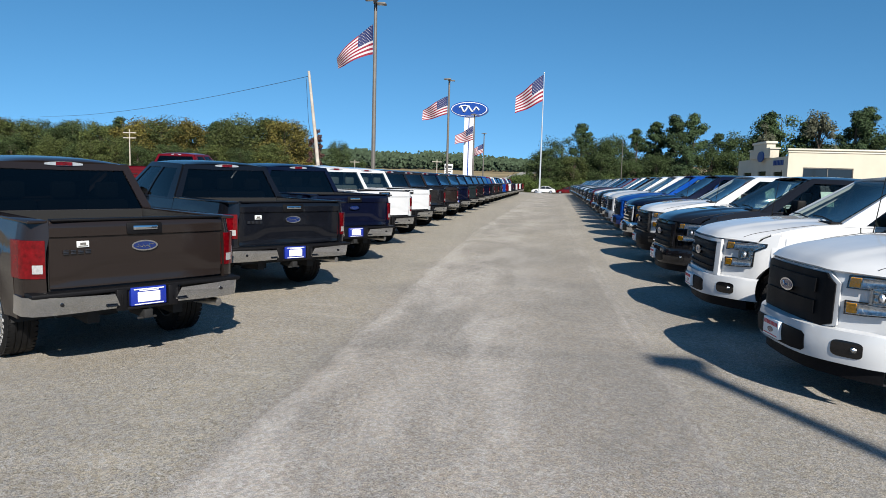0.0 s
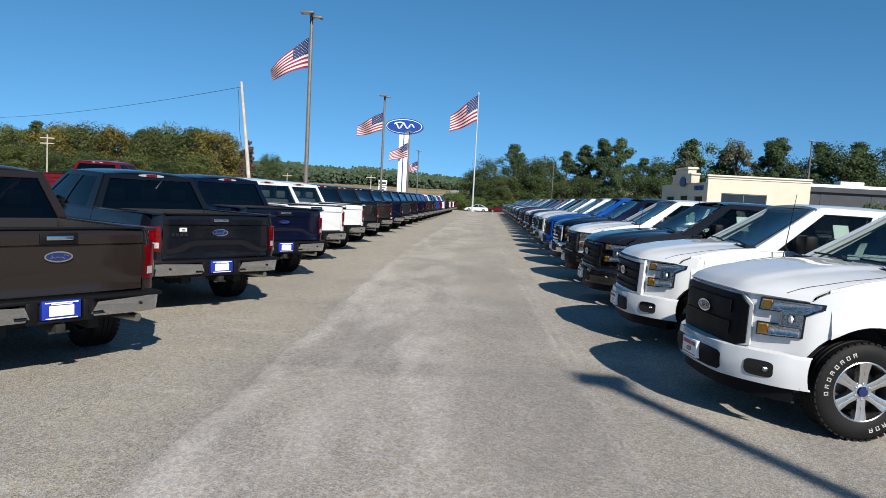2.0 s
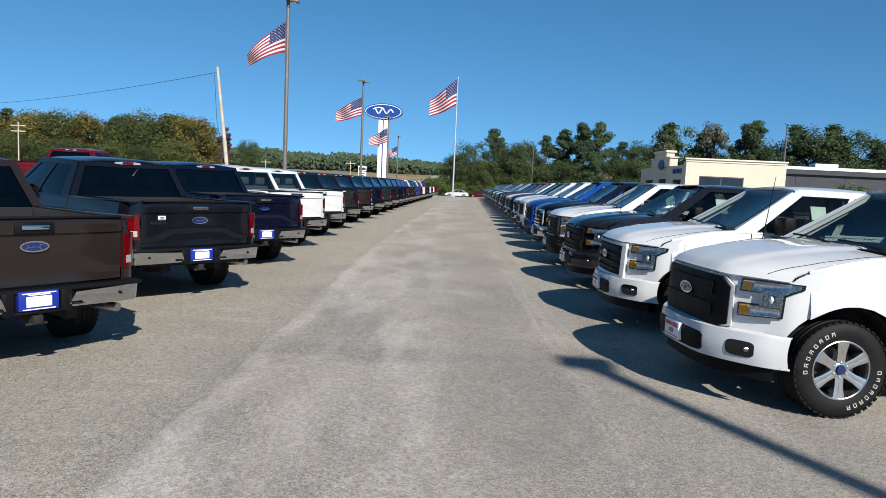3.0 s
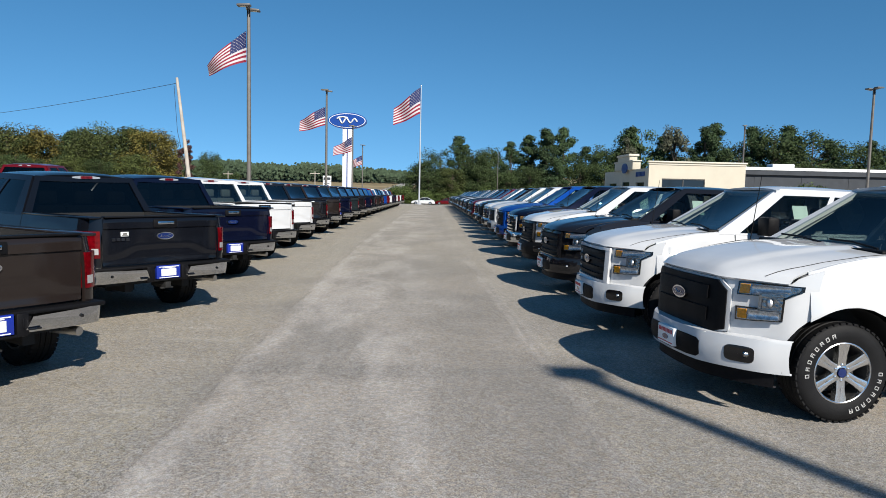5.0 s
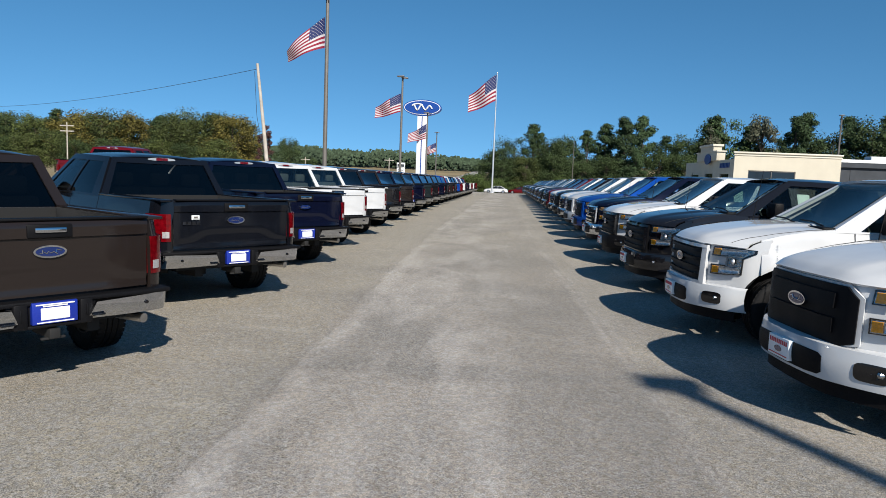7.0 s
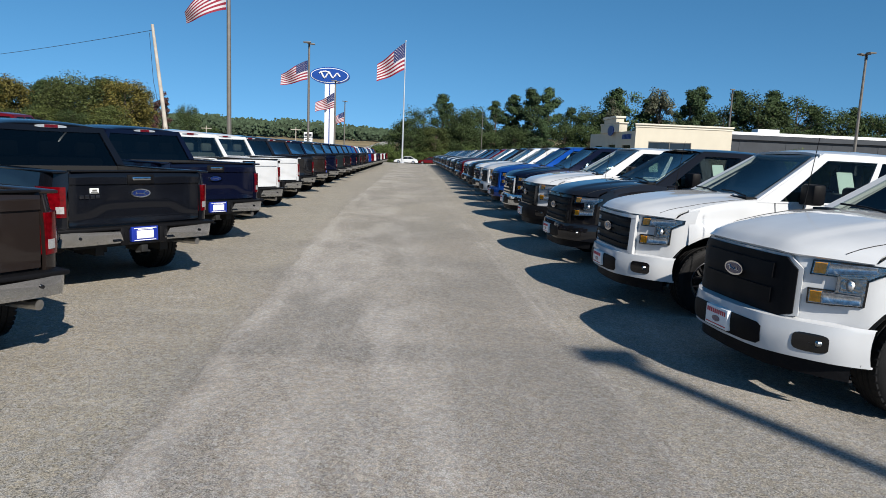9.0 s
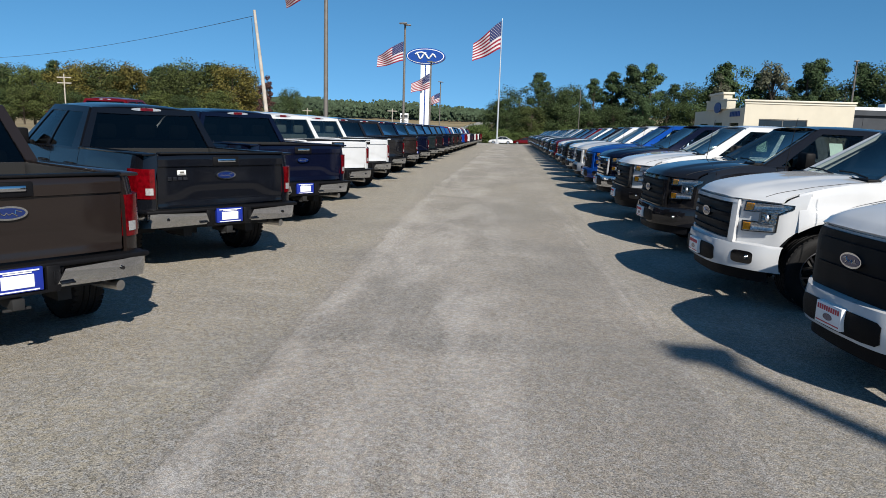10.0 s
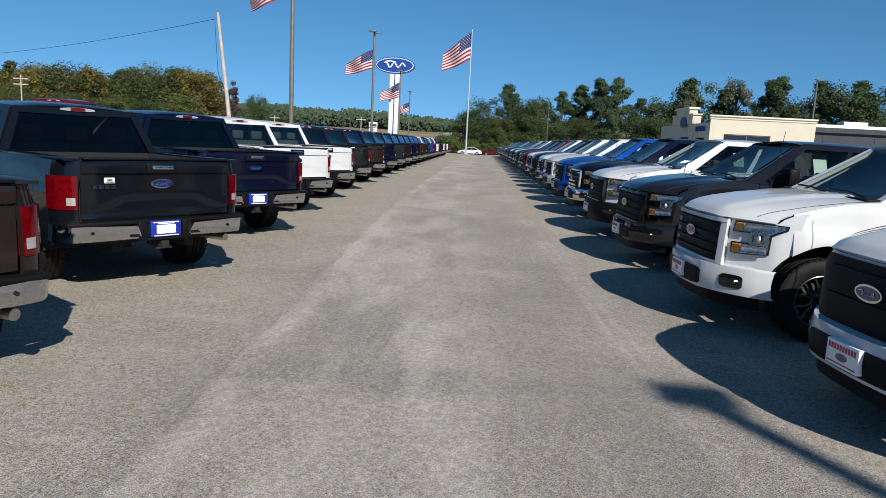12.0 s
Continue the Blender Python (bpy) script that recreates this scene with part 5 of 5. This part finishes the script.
# ---- trees ----
def crown_mesh(name, kind, seed, h, w):
    rnd = random.Random(seed)
    clumps = []
    if kind == "pine":
        n = 58
        for k in range(n):
            t = (k + rnd.uniform(0, 1)) / n
            z = h * (0.16 + 0.82 * t)
            r = w * (0.56 * (1 - t) ** 0.75 + 0.05) * rnd.uniform(0.25, 1.15)
            a = rnd.uniform(0, 6.28)
            clumps.append((r * math.cos(a), r * math.sin(a), z, w * rnd.uniform(0.12, 0.22) * (1.1 - 0.5 * t)))
    elif kind == "sparse":
        for k in range(30):
            t = rnd.uniform(0.25, 1.0)
            a, r = rnd.uniform(0, 6.28), w * 0.42 * rnd.uniform(0.3, 1.0) * math.sin(math.pi * (0.25 + 0.65 * t))
            clumps.append((r * math.cos(a), r * math.sin(a), h * t * 0.97, w * rnd.uniform(0.09, 0.15)))
    else:
        for k in range(56):
            a, t = rnd.uniform(0, 6.28), rnd.uniform(0.0, 1.0)
            prof = math.sin(math.pi * (0.16 + 0.74 * t)) ** 0.7
            r = w * 0.48 * prof * math.sqrt(rnd.uniform(0.15, 1.0)) * rnd.uniform(0.8, 1.10)
            clumps.append((r * math.cos(a), r * math.sin(a), h * (0.16 + 0.76 * t) + rnd.uniform(-0.03, 0.03) * h, w * rnd.uniform(0.11, 0.20)))
    small = rnd.uniform(0.068, 0.078) * (0.6 + h / 20)
    per = 130 if kind == "sparse" else 225
    count = len(clumps) * per
    g = np.random.default_rng(seed)
    c = np.repeat(np.array(clumps), per, axis=0)
    d = g.normal(size=(count, 3))
    d /= np.linalg.norm(d, axis=1)[:, None]
    off = d * (c[:, 3] * g.uniform(0.35, 1.18, count))[:, None]
    off[:, 2] *= 0.62 if kind == "pine" else 0.8
    p = c[:, :3] + off
    nrm = d + g.uniform(-0.8, 0.8, (count, 3)) + (0, 0, 0.35)
    nrm /= np.linalg.norm(nrm, axis=1)[:, None]
    u = np.cross(nrm, g.normal(size=(count, 3)))
    u /= np.linalg.norm(u, axis=1)[:, None]
    v = np.cross(nrm, u)
    size = (small * g.uniform(0.9, 2.5, count))[:, None]
    verts = np.stack([p + u * size, p + v * size * 0.8 + nrm * size * 0.15 - u * size * 0.4, p - v * size * 0.8 - u * size * 0.5], axis=1).reshape(-1, 3)
    me = bpy.data.meshes.new(name)
    me.from_pydata(verts.tolist(), [], np.arange(count * 3).reshape(-1, 3).tolist())
    return me, clumps


def trunk_mesh(h, clumps, r, kind):
    bm = bmesh.new()
    tube(bm, [(0, 0, -0.2), (0.05 * r, 0, h * 0.3), (0, 0.1 * r, h * 0.62), (0, 0, h * 0.93)], [r, r * 0.75, r * 0.5, r * 0.12], 7)
    for c in clumps[::2]:
        z0 = min(c[2] * 0.75, h * 0.8)
        tube(bm, [(0, 0, z0), (c[0] * 0.5, c[1] * 0.5, lerp(z0, c[2], 0.6)), (c[0], c[1], c[2])], [r * 0.35, r * 0.2, r * 0.07], 5)
    return bm


KINDS = {}
for kind, hh, ww, n in (("oak", 12.0, 10.0, 4), ("gold", 11.5, 9.5, 2), ("olive", 12.0, 10.0, 3), ("pine", 16.0, 8.0, 4), ("bush", 3.4, 5.0, 2), ("sparse", 14.0, 7.0, 2), ("russet", 9.0, 4.0, 1)):
    for k in range(n):
        me, cl = crown_mesh("crown_" + kind, "sparse" if kind == "russet" else kind, 11 * k + len(kind) * 101, hh, ww)
        me.materials.append(LEAF[kind])
        tm = mesh_of("trunk_" + kind, trunk_mesh(hh, cl, 0.10 if kind == "bush" else 0.24, kind))
        tm.materials.append(BARK)
        KINDS.setdefault(kind, []).append((tm, me, hh))
LAB = {"oak": "green broadleaf tree at the lot's edge", "gold": "yellowing autumn tree in the treeline", "olive": "olive-green tree turning in the treeline", "pine": "tall dark pine in the treeline", "bush": "low green bush by the lane's end", "sparse": "tall thin-crowned grey-green tree", "russet": "small half-bare russet tree"}
trnd = random.Random(5)


def tree(kind, x, y, height, wide=1.0):
    tm, me, hh = trnd.choice(KINDS[kind])
    s = height / hh
    root = thing("bush" if kind == "bush" else "tree", Matrix.Translation((x, y, ground_z(x, y))) @ Matrix.Rotation(trnd.uniform(0, 6.28), 4, "Z") @ Matrix.Diagonal((s * wide, s * wide, s, 1)), LAB[kind], "bush" if kind == "bush" else "tree", "trees round the lot")
    part("trunk", tm, BARK, root)
    part("crown", me, LEAF[kind], root)


# treeline beyond the tail-out row
for i in range(46):
    x = -150 + i * 2.45 + trnd.uniform(-1, 1)
    if x > -47:
        continue
    kind = trnd.choice(["oak", "oak", "olive", "olive", "gold", "pine"])
    hgt = interp(x, [-150, -80, -60, -45, -38], [10.6, 11.2, 11.5, 11.3, 10.6]) * trnd.uniform(0.90, 1.07)
    tree(kind, x, 116 + trnd.uniform(-3, 3) + (8 if i % 2 else 0), hgt, 1.2)
for i in range(24):
    x = -150 + i * 4.7 + trnd.uniform(-1, 1)
    if x > -46:
        continue
    tree(trnd.choice(["oak", "olive"]), x, 108 + trnd.uniform(-2, 2), trnd.uniform(5.0, 7.5), 1.25)
tree("oak", -48.9, 150, 10.2, 0.8)
tree("oak", -45.0, 153, 6.0, 1.1)
tree("russet", -36.0, 100, 8.2, 0.9)
tree("sparse", 50.5, 143, 18.0, 1.0)
tree("sparse", 41.0, 144, 15.0, 0.8)
# clump at the lane's end and the pines along to the showroom
for x, y, h, k in ((-3.5, 152, 9.5, "oak"), (1.5, 150, 12.0, "oak"), (5.5, 152, 13.5, "pine"), (8.5, 149, 12.5, "oak"), (12.0, 152, 12.0, "oak"), (-1.0, 146, 7.0, "oak"), (4.0, 145, 8.0, "olive"), (9.5, 145, 8.5, "oak"),
                   (17.0, 150, 12.2, "pine"), (21, 152, 14.5, "pine"), (24.5, 148, 15.0, "pine"), (28.5, 150, 15.5, "pine"), (15.5, 144, 7.5, "oak"), (20.5, 144, 8.5, "oak"), (26.0, 143, 9, "pine"), (31.5, 146, 9.5, "oak"),
                   (33.5, 150, 11.8, "pine"), (38, 150, 13.0, "oak"), (42.5, 147, 15.8, "pine"), (45.5, 150, 17.0, "oak"), (49.5, 148, 14.5, "pine"), (54, 150, 12.5, "oak"), (58, 146, 15.8, "pine"), (61.5, 150, 17.0, "pine"),
                   (66, 147, 15.0, "oak"), (69.5, 149, 16.8, "pine"), (73.5, 147, 16.5, "oak"), (78, 150, 17.2, "pine"), (82, 147, 17.0, "oak"), (87, 150, 14.0, "pine"), (92, 148, 15.0, "oak"), (97, 150, 14.2, "pine"),
                   (102, 149, 15, "oak"), (108, 151, 15.5, "pine"), (114, 149, 15, "oak"), (120, 151, 15.5, "pine"), (127, 150, 15, "oak"), (36, 143, 9, "oak"), (47, 142, 9, "oak"), (55, 142, 9.5, "oak"), (64, 142, 9, "oak"), (75, 142, 10, "oak"), (85, 142, 10, "oak"), (95, 142, 10, "oak"), (105, 143, 10, "oak")):
    tree(k, x, y, (1.13 if k == "pine" else 1.04) * h * trnd.uniform(0.97, 1.04), 1.05)
for i in range(11):
    tree("bush", -9.5 + i * 2.6, 142 + trnd.uniform(-1, 1), trnd.uniform(2.2, 3.8), 1.2)


for x, y, h in ((25.2, 45.0, 2.5), (26.6, 45.8, 2.1), (33.5, 52.0, 2.3)):
    tree("bush", x, y, h, 0.8)


def far_woods():
    """A ragged belt of woods on the far rise."""
    rnd = random.Random(9)
    verts, faces = [], []
    for i in range(1500):
        x = rnd.uniform(-300, 60)
        y = rnd.uniform(330, 380)
        top = 6.2 + 2.2 * noise.noise(Vector((x * 0.03, 0, 0))) + rnd.uniform(-1.5, 1.8)
        if -62 < x < 30:
            top *= interp(x, [-62, -45, 0, 30], [1.0, 0.75, 0.7, 0.9])
        g = ground_z(x, y)
        for _ in range(34):
            p = Vector((x + rnd.uniform(-3, 3), y + rnd.uniform(-2, 2), g + top * rnd.uniform(0.1, 1.0) ** 0.8))
            s = rnd.uniform(0.35, 0.9)
            i0 = len(verts)
            a = rnd.uniform(-0.6, 0.6)
            u, v = Vector((math.cos(a), math.sin(a) * 0.5, math.sin(a))) * s, Vector((-math.sin(a), 0.4, math.cos(a))) * s
            verts += [p + u, p + v, p - u, p - v]
            faces.append((i0, i0 + 1, i0 + 2, i0 + 3))
    me = bpy.data.meshes.new("far_woods")
    me.from_pydata(verts, [], faces)
    me.materials.append(LEAF["far"])
    return tagged(new("far_woods", me), "hazy belt of distant woods on a rise", "woods", kind="stuff")


far_woods()
# pale road climbing away on the rise
bm = bmesh.new()
sheet(bm, lambda u, v: (lerp(-30, -17, v / 10) * 1.0 + u + (v * 1.2), 165 + v * 24, ground_z(-20, 165 + v * 24) + 0.05), [-4, 0, 4], steps(0, 10, 20))
rd = part("road", thick(bm, 0.04), ROADGREY)
tagged(rd, "pale road climbing the far rise", "road", kind="structure")
